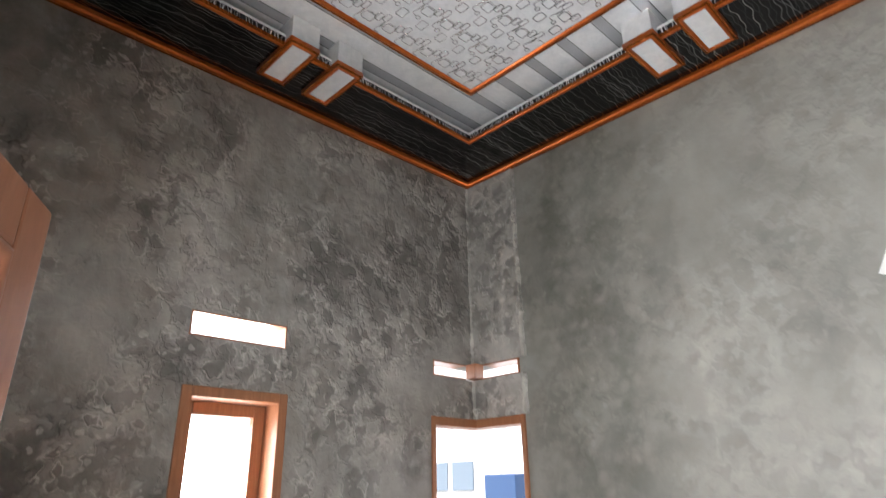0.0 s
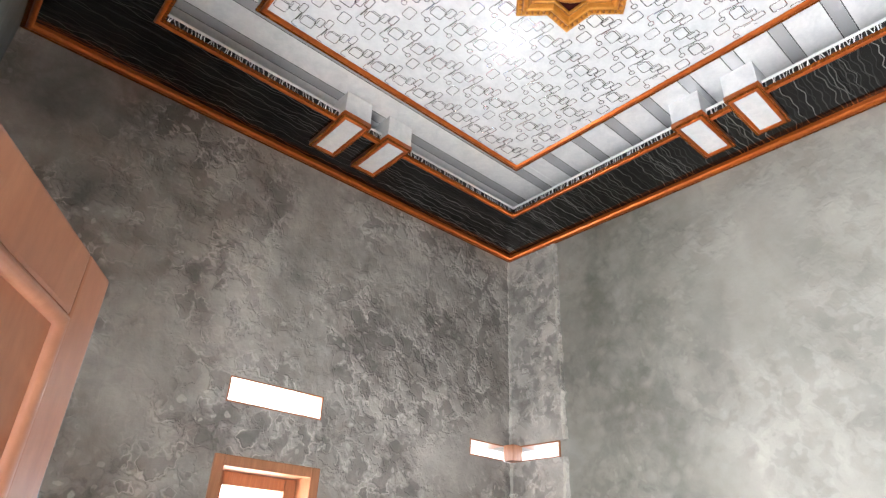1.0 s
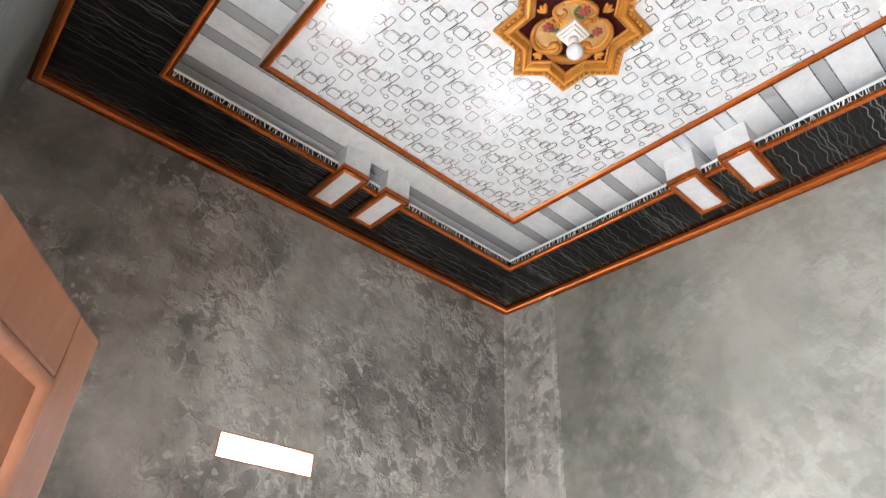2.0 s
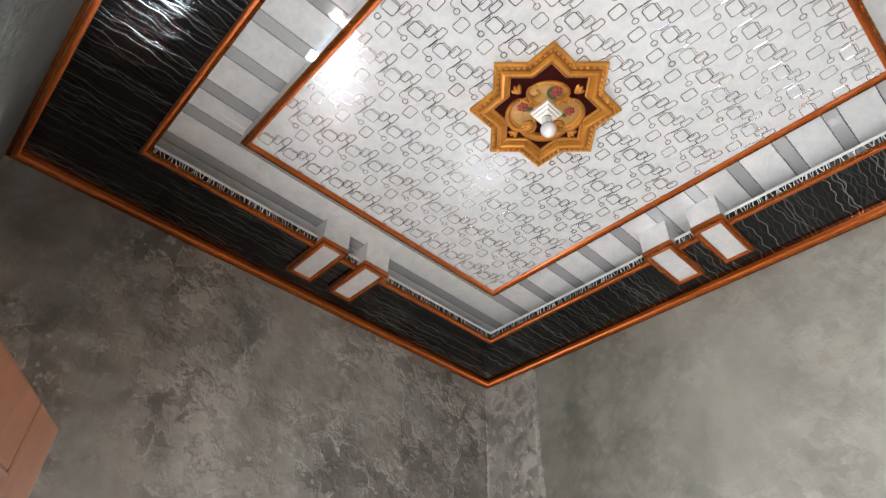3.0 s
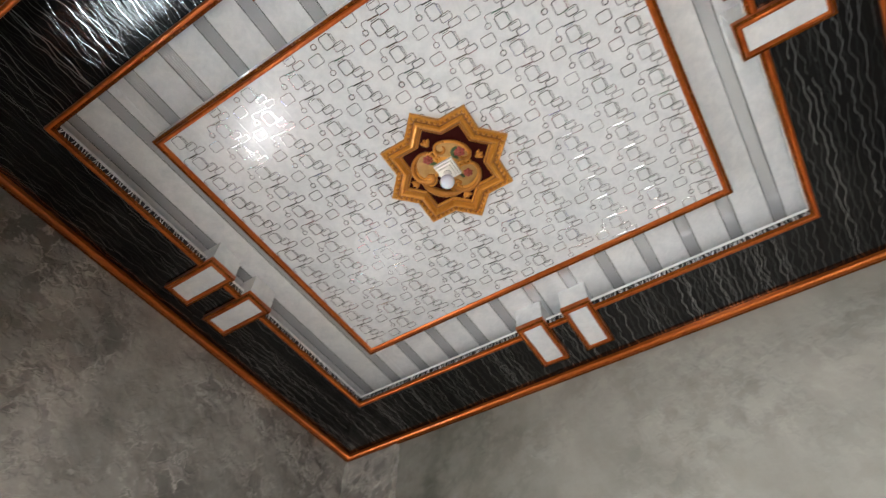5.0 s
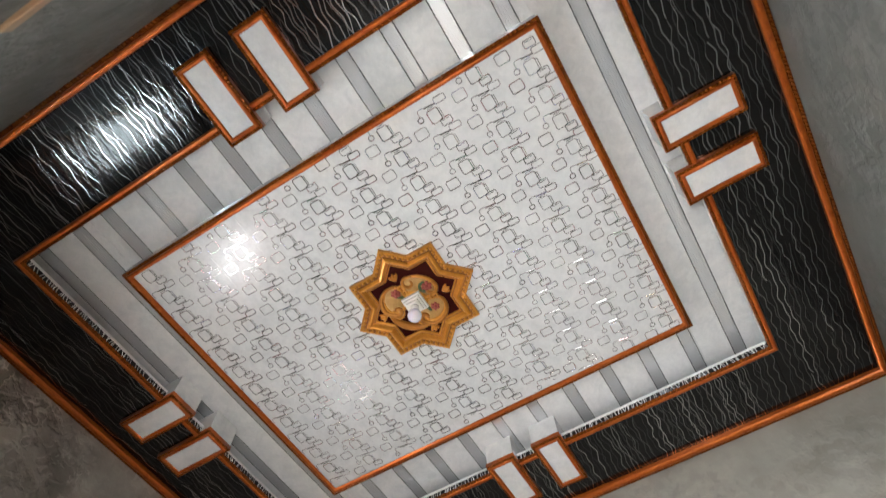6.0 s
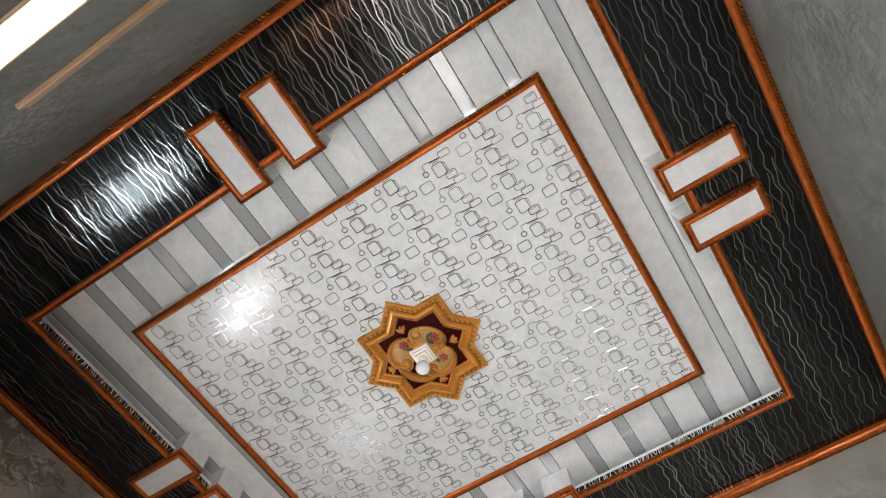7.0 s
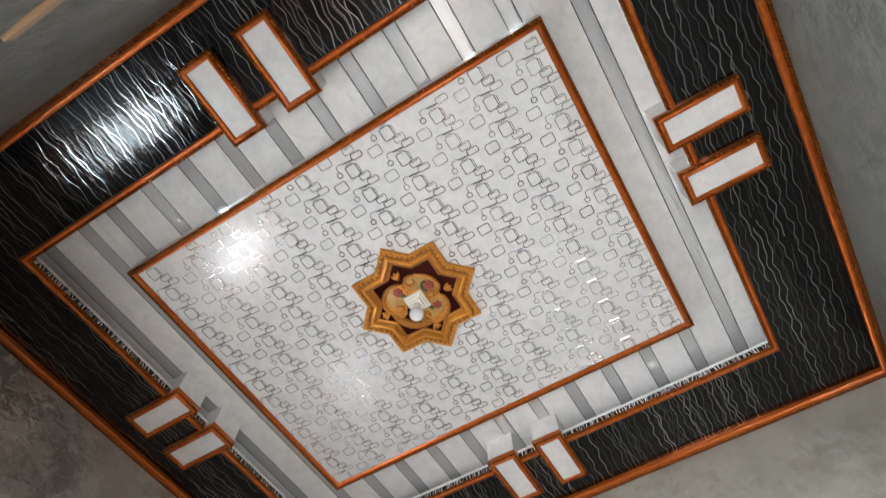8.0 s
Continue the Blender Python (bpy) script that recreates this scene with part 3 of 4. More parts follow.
def foil_pattern():
    """The repeat of the boards: a lone rounded square, then a chain of linked rectangles."""
    rng = random.Random(4)
    bm = bmesh.new()
    z = ZP - 0.0001
    px, t, m = 0.1205, 0.0037, 0.014
    motif = [
        ("o", -0.003, -0.002, 0.042, 0.053, 0.006, ""),
        ("o", 0.070, -0.027, 0.020, 0.021, 0.005, ""),
        ("l", 0.058, -0.030, 0.036, -0.031, 0, ""),
        ("l", 0.036, -0.031, 0.031, -0.038, 0, ""),
        ("l", 0.031, -0.038, 0.032, -0.060, 0, ""),
        ("l", 0.036, -0.062, 0.040, -0.106, 0, "b"),
        ("o", 0.081, -0.083, 0.055, 0.046, 0.006, ""),
        ("l", 0.064, -0.114, 0.100, -0.113, 0, ""),
        ("l", 0.064, -0.114, 0.060, -0.104, 0, ""),
        ("l", 0.046, -0.070, 0.046, -0.096, 0, ""),
        ("o", 0.120, -0.114, 0.030, 0.045, 0.005, ""),
        ("l", 0.112, -0.100, 0.112, -0.128, 0, ""),
        ("o", 0.153, -0.132, 0.025, 0.048, 0.005, ""),
    ]
    # every other board is laid half a repeat along, never quite exactly
    SHIFT = {0: 0.1055, 1: 0.019, 2: 0.0735, 3: 0.0305, 4: 0.089, 5: 0.0245}
    inside = lambda x0, x1, y0, y1: PW + m < x0 and x1 < PE - m and PS + m < y0 and y1 < PN - m
    for row in range(-2, 12):
        y = -2.524 + PITCH * row
        x = -20 * px + SHIFT.get(row, 0.086 if row % 2 == 0 else 0.024)
        for _ in range(24):
            for kind, a, b, c, d, r, flag in motif:
                if kind == "o":
                    ax, ay = x + a, y + b
                    if inside(ax - c / 2, ax + c / 2, ay - d / 2, ay + d / 2):
                        outline(bm, ax, ay, c, d, r, t * rng.uniform(0.75, 1.1), z, flag)
                else:
                    p = (x + a, y + b, x + c, y + d)
                    if inside(min(p[0], p[2]), max(p[0], p[2]), min(p[1], p[3]), max(p[1], p[3])):
                        strip(bm, *p, t * (1.6 if flag else 0.8), z - 0.0003)
            x += px
    ob = part("foil_pattern", bm, FOIL)
    tagged(ob, "silver holographic foil rectangles on the ceiling panel", "ceiling pattern", kind="stuff")


foil_pattern()

tagged(moulding("trim", rect(W, 0.0, L, 0.0), ZB - 0.018, rope_in=False, width=0.043), "varnished orange wooden trim between wall and ceiling", "trim", kind="structure")
# packing strip that closes the gap above the wall trim
bm = bmesh.new()
sweep(bm, rect(W + 0.041, -0.041, L + 0.041, -0.041), [(0.0, ZB + 0.001), (0.0, ZB - 0.021)])
tagged(part("trim", bm, TRIM), "narrow varnished strip over the wall trim", "trim", kind="structure")
tagged(moulding("trim", rect(IW - 0.030, IE + 0.030, IS - 0.030, IN + 0.030), ZB), "varnished orange trim round the raised tray", "trim", kind="structure")
tagged(moulding("trim", rect(PW - 0.012, PE + 0.012, PS - 0.012, PN + 0.012), ZP, rope_in=False), "varnished orange trim round the patterned panel", "trim", kind="structure")
bm = bmesh.new()
sweep(bm, rect(PW - 0.010, PE + 0.010, PS - 0.010, PN + 0.010), [(0.0, ZT + 0.002), (0.0, ZP - 0.002), (0.006, ZP - 0.002)])
tagged(part("panel_edge", bm, MARBLED), "white edge boards of the lowered middle panel", "ceiling", kind="structure")


def ceiling_box():
    """A framed box 0.155 x 0.33 that hangs from the border into the tray; its long side runs along y, open end towards -y."""
    base = new("ceiling_box")
    hw, y0, y1 = 0.0775, -0.066, 0.265
    zb = ZB - 0.019
    bm = bmesh.new()
    block(bm, -hw + 0.004, hw - 0.004, y0 + 0.004, y1 - 0.004, zb - 0.001, ZT - 0.001, 0, 0.002)
    part("body", bm, MARBLED, base)
    moulding("frame", rect(-hw, hw, y0, y1), zb, rope_in=False, width=0.028, parent=base, rise=ZB - zb)["label"] = "varnished orange wooden frame"
    bm = bmesh.new()
    block(bm, -hw + 0.026, hw - 0.026, y0 + 0.026, y1 - 0.026, zb - 0.005, zb - 0.0015, 0, 0.001)
    part("panel", bm, PLAIN_WHITE, base, "plain white panel")
    return tagged(base, "white ceiling box framed in varnished orange wood", "ceiling box", "boxes along the ceiling tray")


first_box = ceiling_box()
OFF = 0.128
places = []
for s in (-OFF, OFF):
    places += [pose(CX + s, IN, 0), pose(IE, CY + s, 0, 0, 0, -90), pose(CX - 0.03 + s, IS, 0, 0, 0, 180), pose(IW, CY + 0.01 + s, 0, 0, 0, 90)]
first_box.matrix_basis = places[0]
for m in places[1:]:
    copy_thing(first_box, m)


# ---- star medallion and lamp ----
def star(r, turn=0.0):
    """Eight-pointed star outline of two crossed squares, anticlockwise."""
    inner = r * 0.765
    return [((r if i % 2 == 0 else inner) * math.cos(radians(22.5 * i + turn)), (r if i % 2 == 0 else inner) * math.sin(radians(22.5 * i + turn))) for i in range(16)]


def blob(bm, cx, cy, rx, ry, z, h, turn=0.0, rings=4, seg=16):
    """A low domed relief hanging below z."""
    rows = []
    for i in range(rings):
        f = math.cos(i / rings * math.pi / 2)
        d = math.sin(i / rings * math.pi / 2) * h
        row = []
        for j in range(seg):
            a = 2 * math.pi * j / seg
            x, y = rx * f * math.cos(a), ry * f * math.sin(a)
            c, s = math.cos(radians(turn)), math.sin(radians(turn))
            row.append(bm.verts.new((cx + x * c - y * s, cy + x * s + y * c, z - d)))
        rows.append(row)
    tip = bm.verts.new((cx, cy, z - h))
    for a, b in zip(rows, rows[1:]):
        for j in range(seg):
            bm.faces.new((a[j], a[(j + 1) % seg], b[(j + 1) % seg], b[j]))
    for j in range(seg):
        bm.faces.new((rows[-1][j], rows[-1][(j + 1) % seg], tip))


def tube(bm, pts, radius, seg=8):
    """A round bar that follows points, thinner at its ends."""
    rows = []
    n = len(pts)
    for i, p in enumerate(pts):
        a, b = Vector(pts[max(i - 1, 0)]), Vector(pts[min(i + 1, n - 1)])
        d = (b - a).normalized()
        u = d.orthogonal().normalized() if abs(d.z) > 0.9 else d.cross(Vector((0, 0, 1))).normalized()
        v = d.cross(u)
        r = radius * (0.45 + 0.55 * math.sin(math.pi * (i + 0.5) / n))
        rows.append([bm.verts.new(Vector(p) + (u * math.cos(2 * math.pi * j / seg) + v * math.sin(2 * math.pi * j / seg)) * r) for j in range(seg)])
    for a, b in zip(rows, rows[1:]):
        for j in range(seg):
            bm.faces.new((a[j], a[(j + 1) % seg], b[(j + 1) % seg], b[j]))
    bm.faces.new(rows[0][::-1])
    bm.faces.new(rows[-1])


def lathe(bm, prof, seg=28):
    rows = [[bm.verts.new((r * math.cos(2 * math.pi * j / seg), r * math.sin(2 * math.pi * j / seg), z)) for j in range(seg)] for r, z in prof]
    for a, b in zip(rows, rows[1:]):
        for j in range(seg):
            bm.faces.new((a[j], a[(j + 1) % seg], b[(j + 1) % seg], b[j]))
    if prof[0][0] > 1e-4:
        bm.faces.new(rows[0][::-1])
    if prof[-1][0] > 1e-4:
        bm.faces.new(rows[-1])


def medallion():
    base = new("ceiling_medallion")
    # local x points north-west, local y south-west
    zf = 0.0
    R = 0.297
    F = 0.91
    bm = bmesh.new()
    prof = [(0.0, zf), (0.0, zf - 0.016), (0.006, zf - 0.021), (0.012, zf - 0.019), (0.013, zf - 0.015), (0.028, zf - 0.015), (0.029, zf - 0.021), (0.036, zf - 0.030),
            (0.044, zf - 0.032), (0.050, zf - 0.027), (0.060, zf - 0.012), (0.066, zf - 0.012), (0.071, zf - 0.008), (0.073, zf - 0.001)]
    prof = [(o * F, h) for o, h in prof]
    sweep(bm, star(R), prof[:4], 0)
    sweep(bm, star(R), prof[3:7], 1)
    sweep(bm, star(R), prof[6:11], 0)
    sweep(bm, star(R), prof[10:12], 1)
    sweep(bm, star(R), prof[11:], 0)
    part("frame", bm, [GOLD, DARK_GOLD], base, "gold painted star-shaped moulding")
    # beads in the channel of the frame
    path = star(R - 0.0200)
    bm = bmesh.new()
    blob(bm, 0, 0, 0.0086, 0.0086, 0.0, 0.013, 0, 3, 8)
    bead = None
    for i in range(16):
        a, b = Vector(path[i]), Vector(path[(i + 1) % 16])
        n = 5
        for j in range(n):
            p = a.lerp(b, (j + 0.3) / n)
            if bead is None:
                bead = smooth(part("bead", bm, GOLD, base, "gold bead"))
                one = bead
            else:
                one = new("bead", bead.data)
                one.parent = base
            one.location = (p.x, p.y, zf - 0.014)
    bm = bmesh.new()
    vs = [bm.verts.new((x, y, zf - 0.002)) for x, y in star(R - 0.062)]
    bm.faces.new(vs)
    part("backing", bm, MAROON, base, "dark maroon backing")
    zo = zf - 0.003
    lobes = [(0.0, 0.075, 0.078, 0.050, 0), (-0.088, -0.020, 0.050, 0.066, 20), (0.088, -0.020, 0.050, 0.066, -20)]
    for x, y, rx, ry, turn in lobes:
        bm = bmesh.new()
        blob(bm, x, y, rx, ry, zo, 0.013, turn, 5, 24)
        smooth(part("petal", bm, CREAM, base, "cream ornament petal"))
        bm = bmesh.new()
        pts = []
        for i in range(25):
            a = 2 * math.pi * i / 24
            c, s = math.cos(radians(turn)), math.sin(radians(turn))
            ex, ey = rx * math.cos(a), ry * math.sin(a)
            pts.append((x + ex * c - ey * s, y + ex * s + ey * c, zo - 0.004))
        tube(bm, pts, 0.0095)
        smooth(part("petal_rim", bm, GOLD, base, "gold rim"))
    # scrolls
    for s in (-1, 1):
        bm = bmesh.new()
        pts = []
        for i in range(30):
            a = radians(100 + 16 * i)
            r = 0.034 * (1 - i / 38)
            pts.append((s * (0.062 + r * math.cos(a)), -0.083 + r * math.sin(a), zo - 0.006))
        tube(bm, pts, 0.008)
        smooth(part("scroll", bm, GOLD, base, "gold scroll"))
        bm = bmesh.new()
        pts = [(s * (0.072 + 0.020 * (1 - i / 24) * math.cos(radians(20 * i))), 0.046 + 0.020 * (1 - i / 24) * math.sin(radians(20 * i)), zo - 0.012) for i in range(20)]
        tube(bm, pts, 0.006)
        smooth(part("scroll", bm, GOLD, base, "gold scroll"))
        # broad scroll that hugs the outside of a side petal and curls in at its foot
        bm = bmesh.new()
        pts = [(s * (0.090 + 0.058 * math.cos(radians(75 - 11 * i))), -0.022 + 0.072 * math.sin(radians(75 - 11 * i)), zo - 0.007) for i in range(16)]
        pts += [(s * (0.066 + (0.026 - 0.0011 * i) * math.cos(radians(-70 - 17 * i))), -0.068 + (0.026 - 0.0011 * i) * math.sin(radians(-70 - 17 * i)), zo - 0.010) for i in range(18)]
        tube(bm, pts, 0.0125)
        smooth(part("scroll", bm, AMBER, base, "amber gold scroll"))
        # short curl on the shoulder of the top petal
        bm = bmesh.new()
        pts = [(s * (0.050 + (0.034 - 0.0011 * i) * math.cos(radians(100 - 17 * i))), 0.082 + (0.034 - 0.0011 * i) * math.sin(radians(100 - 17 * i)), zo - 0.010) for i in range(22)]
        tube(bm, pts, 0.0085)
        smooth(part("scroll", bm, AMBER, base, "amber gold scroll"))
    bm = bmesh.new()
    tube(bm, [(0.10 * math.cos(radians(200 + 14 * i)), -0.060 + 0.075 * math.sin(radians(200 + 14 * i)), zo - 0.006) for i in range(11)], 0.019)
    smooth(part("bottom_scroll", bm, AMBER, base, "broad gold scroll"))
    bm = bmesh.new()
    blob(bm, 0, 0, 0.062, 0.062, zo, 0.022, 0, 5, 24)
    smooth(part("boss", bm, GOLD, base, "gold boss"))
    # roses and leaves
    for x, y, r in ((-0.030, 0.088, 0.024), (0.092, 0.018, 0.022), (-0.092, -0.002, 0.020)):
        for j in range(6):
            a = radians(60 * j + 15)
            bm = bmesh.new()
            blob(bm, x + r * 0.55 * math.cos(a), y + r * 0.55 * math.sin(a), r * 0.55, r * 0.42, zo - 0.012, 0.006, 60 * j + 15, 3, 10)
            smooth(part("rose_petal", bm, ROSE, base, "faded red rose petal"))
        bm = bmesh.new()
        blob(bm, x, y, r * 0.45, r * 0.45, zo - 0.014, 0.008, 0, 3, 10)
        smooth(part("rose_heart", bm, ROSE, base, "red rose heart"))
    for x, y, turn in ((-0.004, 0.094, 120), (-0.006, 0.070, 50), (-0.030, 0.062, 170), (0.066, 0.006, 160), (-0.068, -0.020, 30)):
        bm = bmesh.new()
        blob(bm, x, y, 0.019, 0.008, zo - 0.012, 0.004, turn, 3, 10)
        smooth(part("leaf", bm, LEAF, base, "painted green leaf"))
    # four small corner leaves
    for x, y, turn in ((-0.108, 0.080, 135), (0.108, 0.080, 45), (-0.108, -0.110, 225), (0.108, -0.110, -45)):
        for d in (-38, 0, 38):
            bm = bmesh.new()
            a = radians(turn + d)
            blob(bm, x + 0.012 * math.cos(a), y + 0.012 * math.sin(a), 0.021, 0.0085, zo, 0.012, turn + d, 3, 10)
            smooth(part("corner_leaf", bm, GOLD, base, "small gold leaf"))
    base.matrix_basis = pose(CX - 0.002, CY + 0.007, ZP - 0.003, 0, 0, 135)
    tagged(base, "gold eight-pointed star medallion with rose ornament on maroon", "ceiling medallion")


medallion()


def ceiling_lamp():
    base = new("ceiling_lamp")
    bm = bmesh.new()
    z = 0.0
    prof = [(-0.0, z), (-0.0, z - 0.016), (0.008, z - 0.018), (0.010, z - 0.030), (0.019, z - 0.032), (0.021, z - 0.044), (0.032, z - 0.046)]
    sweep(bm, rect(-0.053, 0.053, -0.053, 0.053), prof)
    block(bm, -0.022, 0.022, -0.022, 0.022, z - 0.046, z - 0.040)
    part("base", bm, LAMP_WHITE, base, "stepped white square ceiling rose")
    bm = bmesh.new()
    lathe(bm, [(0.022, z - 0.045), (0.022, z - 0.066), (0.018, z - 0.070), (0.018, z - 0.082)])
    smooth(part("socket", bm, LAMP_WHITE, base, "white lamp socket"))
    bm = bmesh.new()
    prof = [(0.0135, z - 0.078), (0.0135, z - 0.090), (0.020, z - 0.097)] + [(0.037 * math.sin(radians(a)), z - 0.128 + 0.037 * math.cos(radians(a))) for a in range(36, 180, 12)] + [(0.0005, z - 0.165)]
    lathe(bm, prof)
    smooth(part("bulb", bm, BULB, base, "opal white light bulb, unlit"))
    base.matrix_basis = pose(CX - 0.002, CY + 0.007, ZP - 0.026) @ Matrix.Scale(0.84, 4)
    tagged(base, "white ceiling lamp with bare opal bulb under the medallion", "ceiling lamp")


ceiling_lamp()


# ---- windows ----
def framed(parent, x0, x1, z0, z1, y0, y1, w, mat=FRAME_WOOD, name="frame"):
    """Four members round an opening in a wall along x."""
    boxed(name + "_stile", x0, x0 + w, y0, y1, z0, z1, mat, parent, bevel=0.004)
    boxed(name + "_stile", x1 - w, x1, y0, y1, z0, z1, mat, parent, bevel=0.004)
    boxed(name + "_rail", x0 + w, x1 - w, y0, y1, z1 - w, z1, mat, parent, bevel=0.004)
    boxed(name + "_rail", x0 + w, x1 - w, y0, y1, z0, z0 + w, mat, parent, bevel=0.004)


def casement_window():
    base = new("window_1")
    x0, x1, z0, z1 = WIN
    framed(base, x0, x1, z0, z1, -0.012, 0.148, 0.044)
    framed(base, x0 + 0.046, x1 - 0.046, z0 + 0.046, z1 - 0.046, 0.106, 0.144, 0.055, name="casement")
    pane = boxed("pane", x0 + 0.097, x1 - 0.097, 0.122, 0.126, z0 + 0.097, z1 - 0.097, GLASS, base, "clear glass", 0)
    pane.visible_shadow = False
    tagged(base, "orange-brown wooden casement window set in plaster", "window", kind="structure")


def vent(name, axis, a0, a1, z0, z1, y0, y1, at=0.0, mat=FRAME_WOOD, open_end=False):
    """Thin wooden lining of a ventilation slot."""
    base = new(name)
    t = 0.008
    for p, q, r, s in ((a0, a0 + t, z0, z1), (a1 - t, a1, z0, z1), (a0 + t, a1 - t, z0, z0 + t), (a0 + t, a1 - t, z1 - t, z1)):
        if open_end and p == a1 - t:
            continue
        if axis == "x":
            boxed("lining", p, q, at + y0, at + y1, r, s, mat, base)
        else:
            boxed("lining", at + y0, at + y1, p, q, r, s, mat, base)
    tagged(base, "narrow ventilation slot lined with orange wood", "vent", kind="structure")


casement_window()
vent("window_2", "x", *VENT, -0.003, THICK - 0.02)
vent("window_3", "x", -0.350, -0.070, 2.330, 2.420, -0.003, 0.10, open_end=True)
vent("window_4", "y", -0.358, -0.070, 2.330, 2.420, -0.011, 0.10, open_end=True)
post = boxed("corner_post", -0.078, -0.002, -0.078, -0.002, 2.330, 2.420, FRAME_WOOD)
tagged(post, "orange wooden post in the corner ventilation slot", "post", kind="structure")


def corner_window():
    base = new("window_5")
    x0, z0, z1 = CORNER_N[0], CORNER_N[2], CORNER_N[3]
    y0 = CORNER_E[0]
    w = 0.030
    boxed("frame_stile", x0, x0 + w, -0.010, 0.12, z0, z1, FRAME_WOOD, base, bevel=0.004)
    boxed("frame_stile", -0.012, 0.12, y0, y0 + w, z0, z1, FRAME_WOOD, base, bevel=0.004)
    for a, b in ((z0, z0 + 0.04), (z1 - 0.050, z1)):
        boxed("frame_rail", x0 + w, 0.12, 0.0, 0.12, a, b, FRAME_WOOD, base, bevel=0.004)
        boxed("frame_rail", 0.0, 0.12, y0 + w, -0.001, a, b, FRAME_WOOD, base, bevel=0.004)
    for args in ((x0 + w, 0.09, 0.088, 0.092), (0.088, 0.092, y0 + w, 0.086)):
        p = boxed("pane", *args, z0 + 0.04, z1 - 0.050, GLASS, base, "clear glass", 0)
        p.visible_shadow = False
    tagged(base, "corner window with slim orange wooden frame", "window", kind="structure")


corner_window()


def west_window():
    """Narrow window behind the open door."""
    base = new("window_8")
    framed(base, WEST_WIN[0], WEST_WIN[1], WEST_WIN[2], WEST_WIN[3], -0.010, 0.118, 0.030)
    pane = boxed("pane", WEST_WIN[0] + 0.03, WEST_WIN[1] - 0.03, 0.074, 0.078, WEST_WIN[2] + 0.03, WEST_WIN[3] - 0.03, GLASS, base, "clear glass", 0)
    pane.visible_shadow = False
    tagged(base, "narrow window with slim orange wooden frame", "window", kind="structure")
    vent("window_9", "x", *WEST_VENT, -0.003, THICK - 0.02)


west_window()


# ---- doorway and door ----
def doorway():
    base = new("door_frame")
    a0, a1, _, z1 = DOORWAY
    for p, q, r, s in ((a0, a0 + 0.05, 0.0, z1), (a1 - 0.05, a1, 0.0, z1), (a0 + 0.05, a1 - 0.05, z1 - 0.05, z1)):
        boxed("jamb", W - 0.13, W + 0.008, p, q, r, s, FRAME_WOOD, base, bevel=0.004)
    tagged(base, "orange wooden door frame in the cement wall", "door frame", kind="structure")
    side = new("window_7")
    b0, b1, c0, c1 = SIDE_WINDOW
    for p, q, r, t in ((b0, b0 + 0.05, c0, c1), (b1 - 0.05, b1, c0, c1), (b0 + 0.05, b1 - 0.05, c1 - 0.05, c1), (b0 + 0.05, b1 - 0.05, c0, c0 + 0.05)):
        boxed("frame_member", W - 0.13, W + 0.008, p, q, r, t, FRAME_WOOD, side, bevel=0.004)
    pane = boxed("pane", W - 0.08, W - 0.076, b0 + 0.05, b1 - 0.05, c0 + 0.05, c1 - 0.05, GLASS, side, "clear glass", 0)
    pane.visible_shadow = False
    tagged(side, "fixed window with orange wooden frame beside the door", "window", kind="structure")
    vent("window_6", "y", *DOOR_VENT, -THICK + 0.02, 0.004, W, PALE_WOOD)
    b = boxed("wall_batten", W, W + 0.012, -2.95, -1.690, 2.659, 2.697, BATTEN_WOOD, bevel=0.003)
    tagged(b, "thin wooden batten fixed on the wall above the door", "batten")


doorway()


def door():
    """Panelled leaf: local x runs from hinge to lock edge, y is thickness."""
    base = new("door_1")
    w, h, t = 0.684, 2.108, 0.036
    s = 0.093
    for x0, x1, z0, z1 in ((0, s, 0.01, h), (w - s, w, 0.01, h), (s, w - s, h - s, h), (s, w - s, 0.95, 1.08), (s, w - s, 0.01, 0.22)):
        boxed("stile" if x1 - x0 < 0.2 else "rail", x0, x1, -t / 2, t / 2, z0, z1, DOOR_WOOD, base, bevel=0.006)
    for z0, z1 in ((0.22, 0.95), (1.08, h - s)):
        boxed("door_panel", s - 0.005, w - s + 0.005, -0.008, 0.008, z0 - 0.005, z1 + 0.005, DOOR_WOOD, base)
        for side in (-1, 1):
            bm = bmesh.new()
            prof = [(0.0, 0.0)] + [(0.010 + 0.010 * math.cos(radians(a)), 0.011 * math.sin(radians(a))) for a in range(180, -1, -30)] + [(0.020, -0.01)]
            sweep(bm, rect(s, w - s, z0, z1), [(o, t / 2 - 0.006 + d) for o, d in prof])
            for v in bm.verts:
                v.co = Vector((v.co.x, side * v.co.z, v.co.y))
            smooth(part("panel_moulding", bm, DOOR_WOOD, base))
    bm = bmesh.new()
    blob(bm, w - 0.05, 0.0, 0.012, 0.012, 0.0, 0.05)
    for v in bm.verts:
        v.co = Vector((v.co.x, v.co.z - t / 2 + 0.002, 1.0 + v.co.y))
    smooth(part("door_knob", bm, STEEL, base, "dull steel knob"))
    hinge, tip = Vector((W + 0.006, -2.102)), Vector((-2.594, -1.511))
    d = tip - hinge
    base.matrix_basis = pose(hinge.x, hinge.y, 0.012, 0, 0, math.degrees(math.atan2(d.y, d.x)))
    tagged(base, "reddish wooden panel door standing half open", "door", kind="structure")


door()

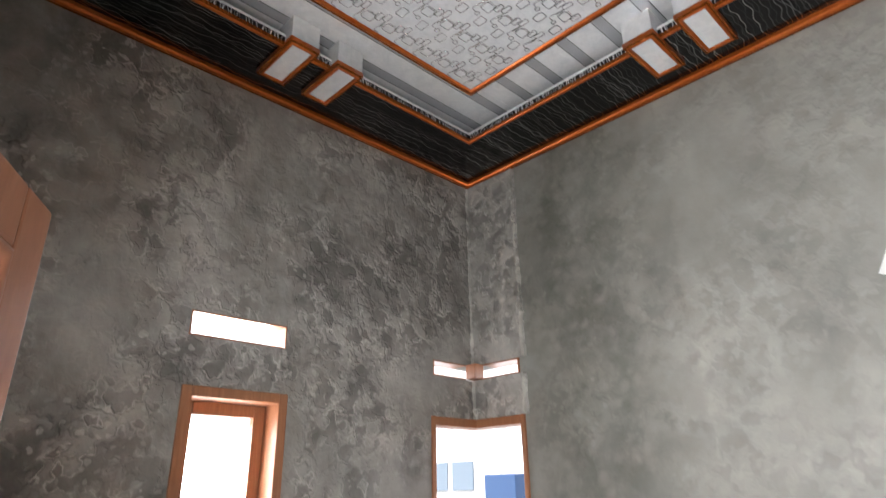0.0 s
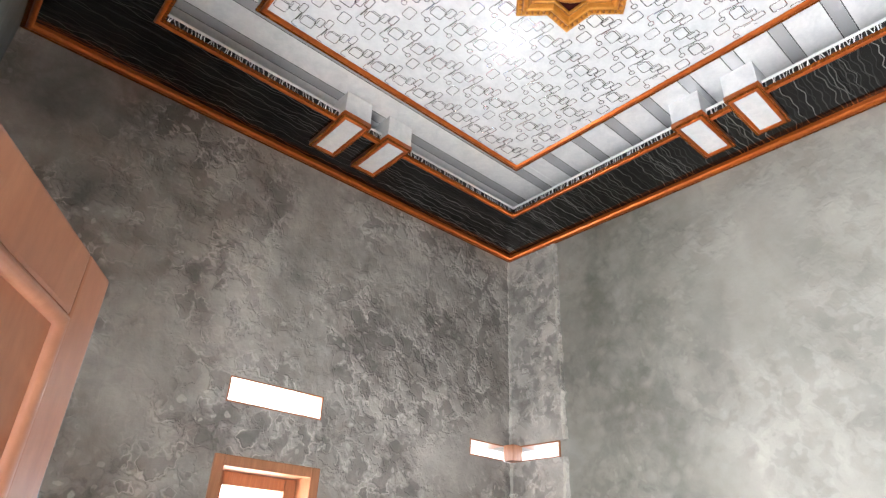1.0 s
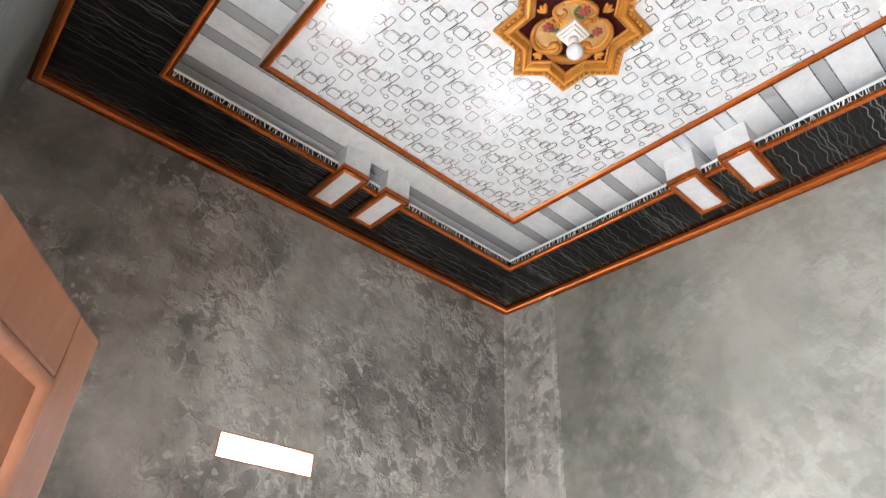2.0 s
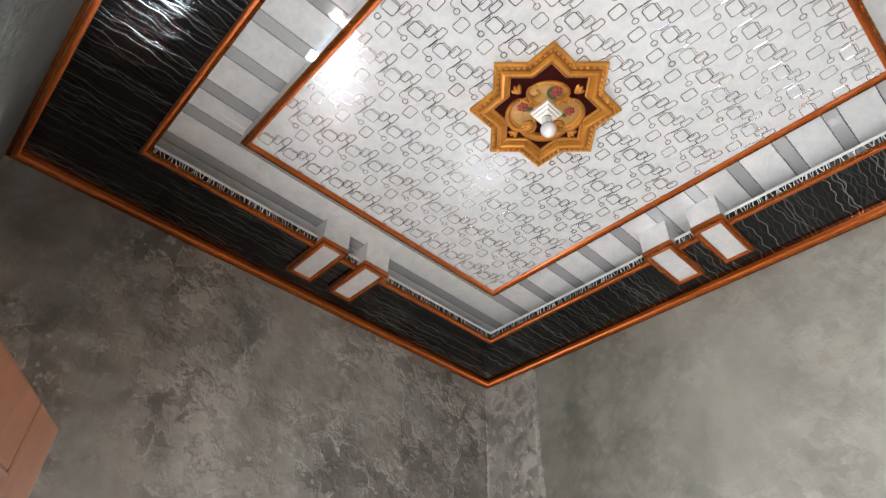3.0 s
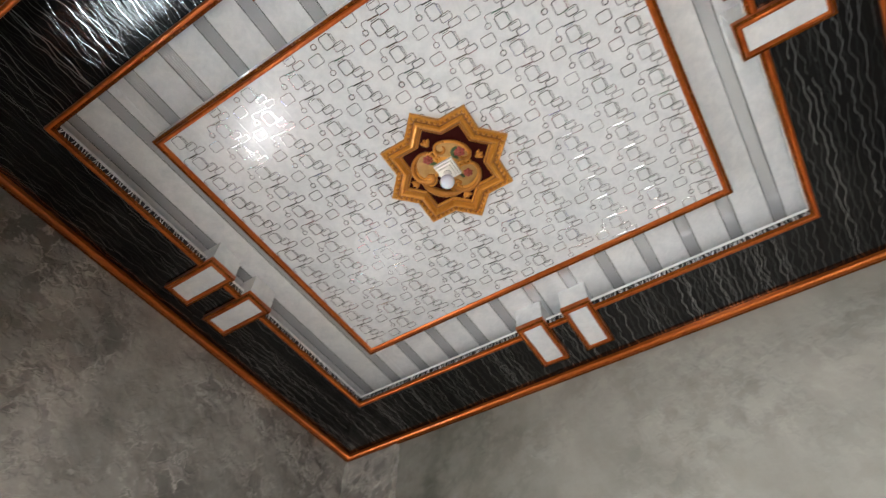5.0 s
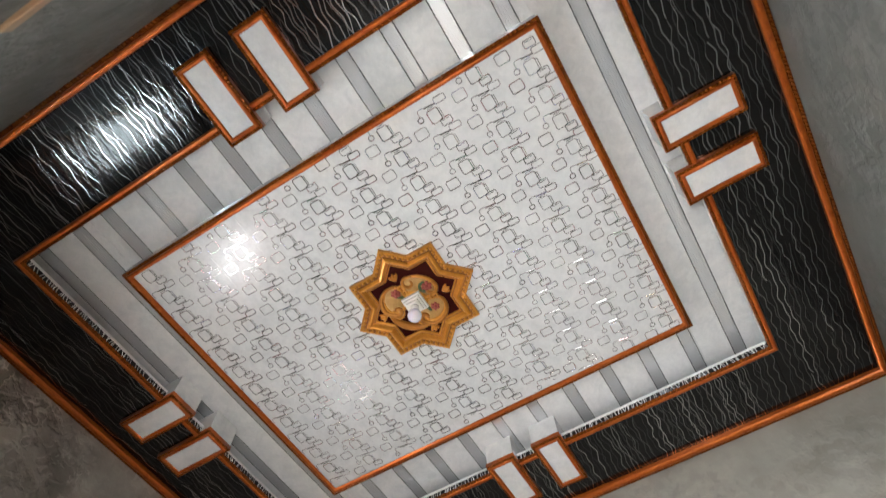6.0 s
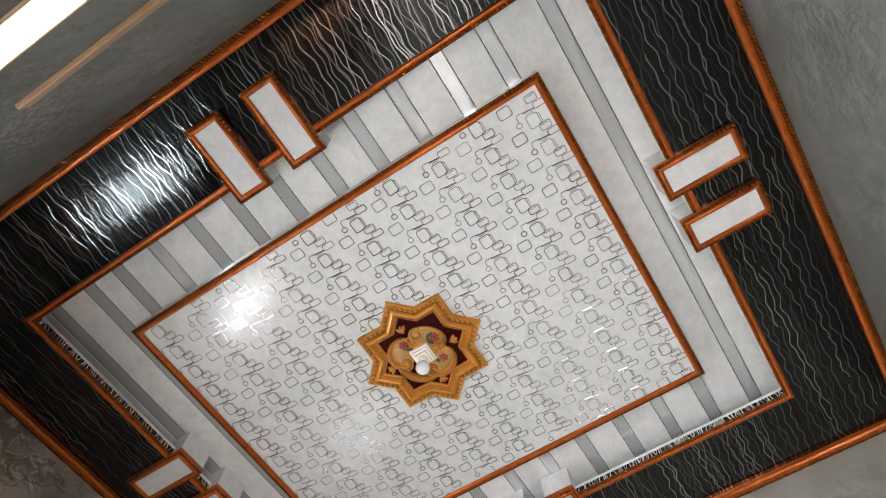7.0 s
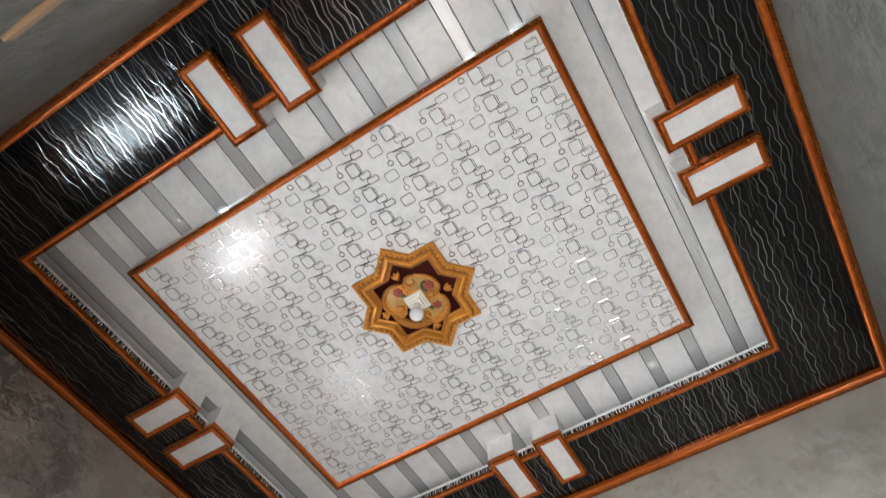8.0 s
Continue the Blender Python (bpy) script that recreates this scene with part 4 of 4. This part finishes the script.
# small white sheet on the east wall
bm = bmesh.new()
block(bm, -0.0035, -0.001, -0.07, 0.07, -0.05, 0.05, 0, 0.0008)
note = part("wall_label", bm, LAMP_WHITE)
note.matrix_basis = pose(0, -2.225, 2.47, 28, 0, 0)
tagged(note, "small blank white sheet stuck on the cement wall", "paper")

# ---- outside ----
bm = bmesh.new()
vs = [bm.verts.new((x, y, -0.16)) for x, y in ((-600, -600), (600, -600), (600, 600), (-600, 600))]
bm.faces.new(vs)
tagged(part("ground", bm, SOIL), "dry bare ground outside", "ground", kind="structure")


bm = bmesh.new()
block(bm, -5.2, W - THICK, -4.4, -0.4, -0.15, -0.02)
tagged(part("porch", bm, PORCH), "pale tiled porch in the sun outside the door", "porch", kind="structure")


def haze(name, pts):
    """Bright hazy sky low over the horizon."""
    k = Mat(name, Base_Color=(0, 0, 0), Roughness=1.0)
    k.set("Emission Color", (0.97, 0.985, 1.0))
    k.set("Emission Strength", 2.6)
    bm = bmesh.new()
    bm.faces.new([bm.verts.new(p) for p in pts])
    tagged(part(name, bm, k.m), "bright hazy white sky beyond the windows", "sky", kind="structure")


haze("backdrop", ((-120, 90, -1), (90, 90, -1), (90, 90, 80), (-120, 90, 80)))
haze("backdrop", ((90, 90, -1), (90, -60, -1), (90, -60, 80), (90, 90, 80)))


def neighbour():
    """White house seen through the corner window."""
    base = new("neighbour_house")
    boxed("wall", 5.0, 11.0, 3.3, 12.0, -0.16, 6.2, HOUSE_PAINT, base, "sunlit white wall", 0)
    bm = bmesh.new()
    vs = [bm.verts.new(p) for p in ((4.4, 2.7, 6.2), (11.6, 2.7, 6.2), (11.6, 12.6, 6.2), (4.4, 12.6, 6.2), (8, 6.5, 7.9), (8, 10, 7.9))]
    for f in ((0, 1, 4), (1, 2, 5, 4), (2, 3, 5), (3, 0, 4, 5), (3, 2, 1, 0)):
        bm.faces.new([vs[i] for i in f])
    part("roof", bm, ROOF_TILE, base, "tiled hip roof")
    for x in (5.6, 7.6):
        for z in (0.9, 4.4):
            win = boxed("window", x, x + 1.3, 3.22, 3.3, z, z + 1.5, HOUSE_PAINT, base, "white framed window", 0.01)
            for k in range(2):
                boxed("window_pane", x + 0.08 + 0.6 * k, x + 0.62 + 0.6 * k, 3.19, 3.218, z + 0.1, z + 1.4, BLUE_GLASS, win, "blue tinted glass", 0)
    for y in (4.55, 7.6):
        for z in (0.75, 4.5):
            win = boxed("window", 4.92, 5.0, y, y + 1.3, z, z + 1.5, HOUSE_PAINT, base, "white framed window", 0.01)
            for k in range(2):
                for low, high in ((0.1, 0.85), (0.95, 1.4)):
                    boxed("window_pane", 4.89, 4.918, y + 0.10 + 0.6 * k, y + 0.58 + 0.6 * k, z + low, z + high, BLUE_GLASS, win, "blue tinted glass", 0)
    boxed("awning", 4.5, 4.99, 3.45, 4.05, 1.45, 1.92, BLUE_PAINT, base, "blue painted panel", 0.02)
    tagged(base, "two-storey white neighbouring house in the sun", "house")


neighbour()
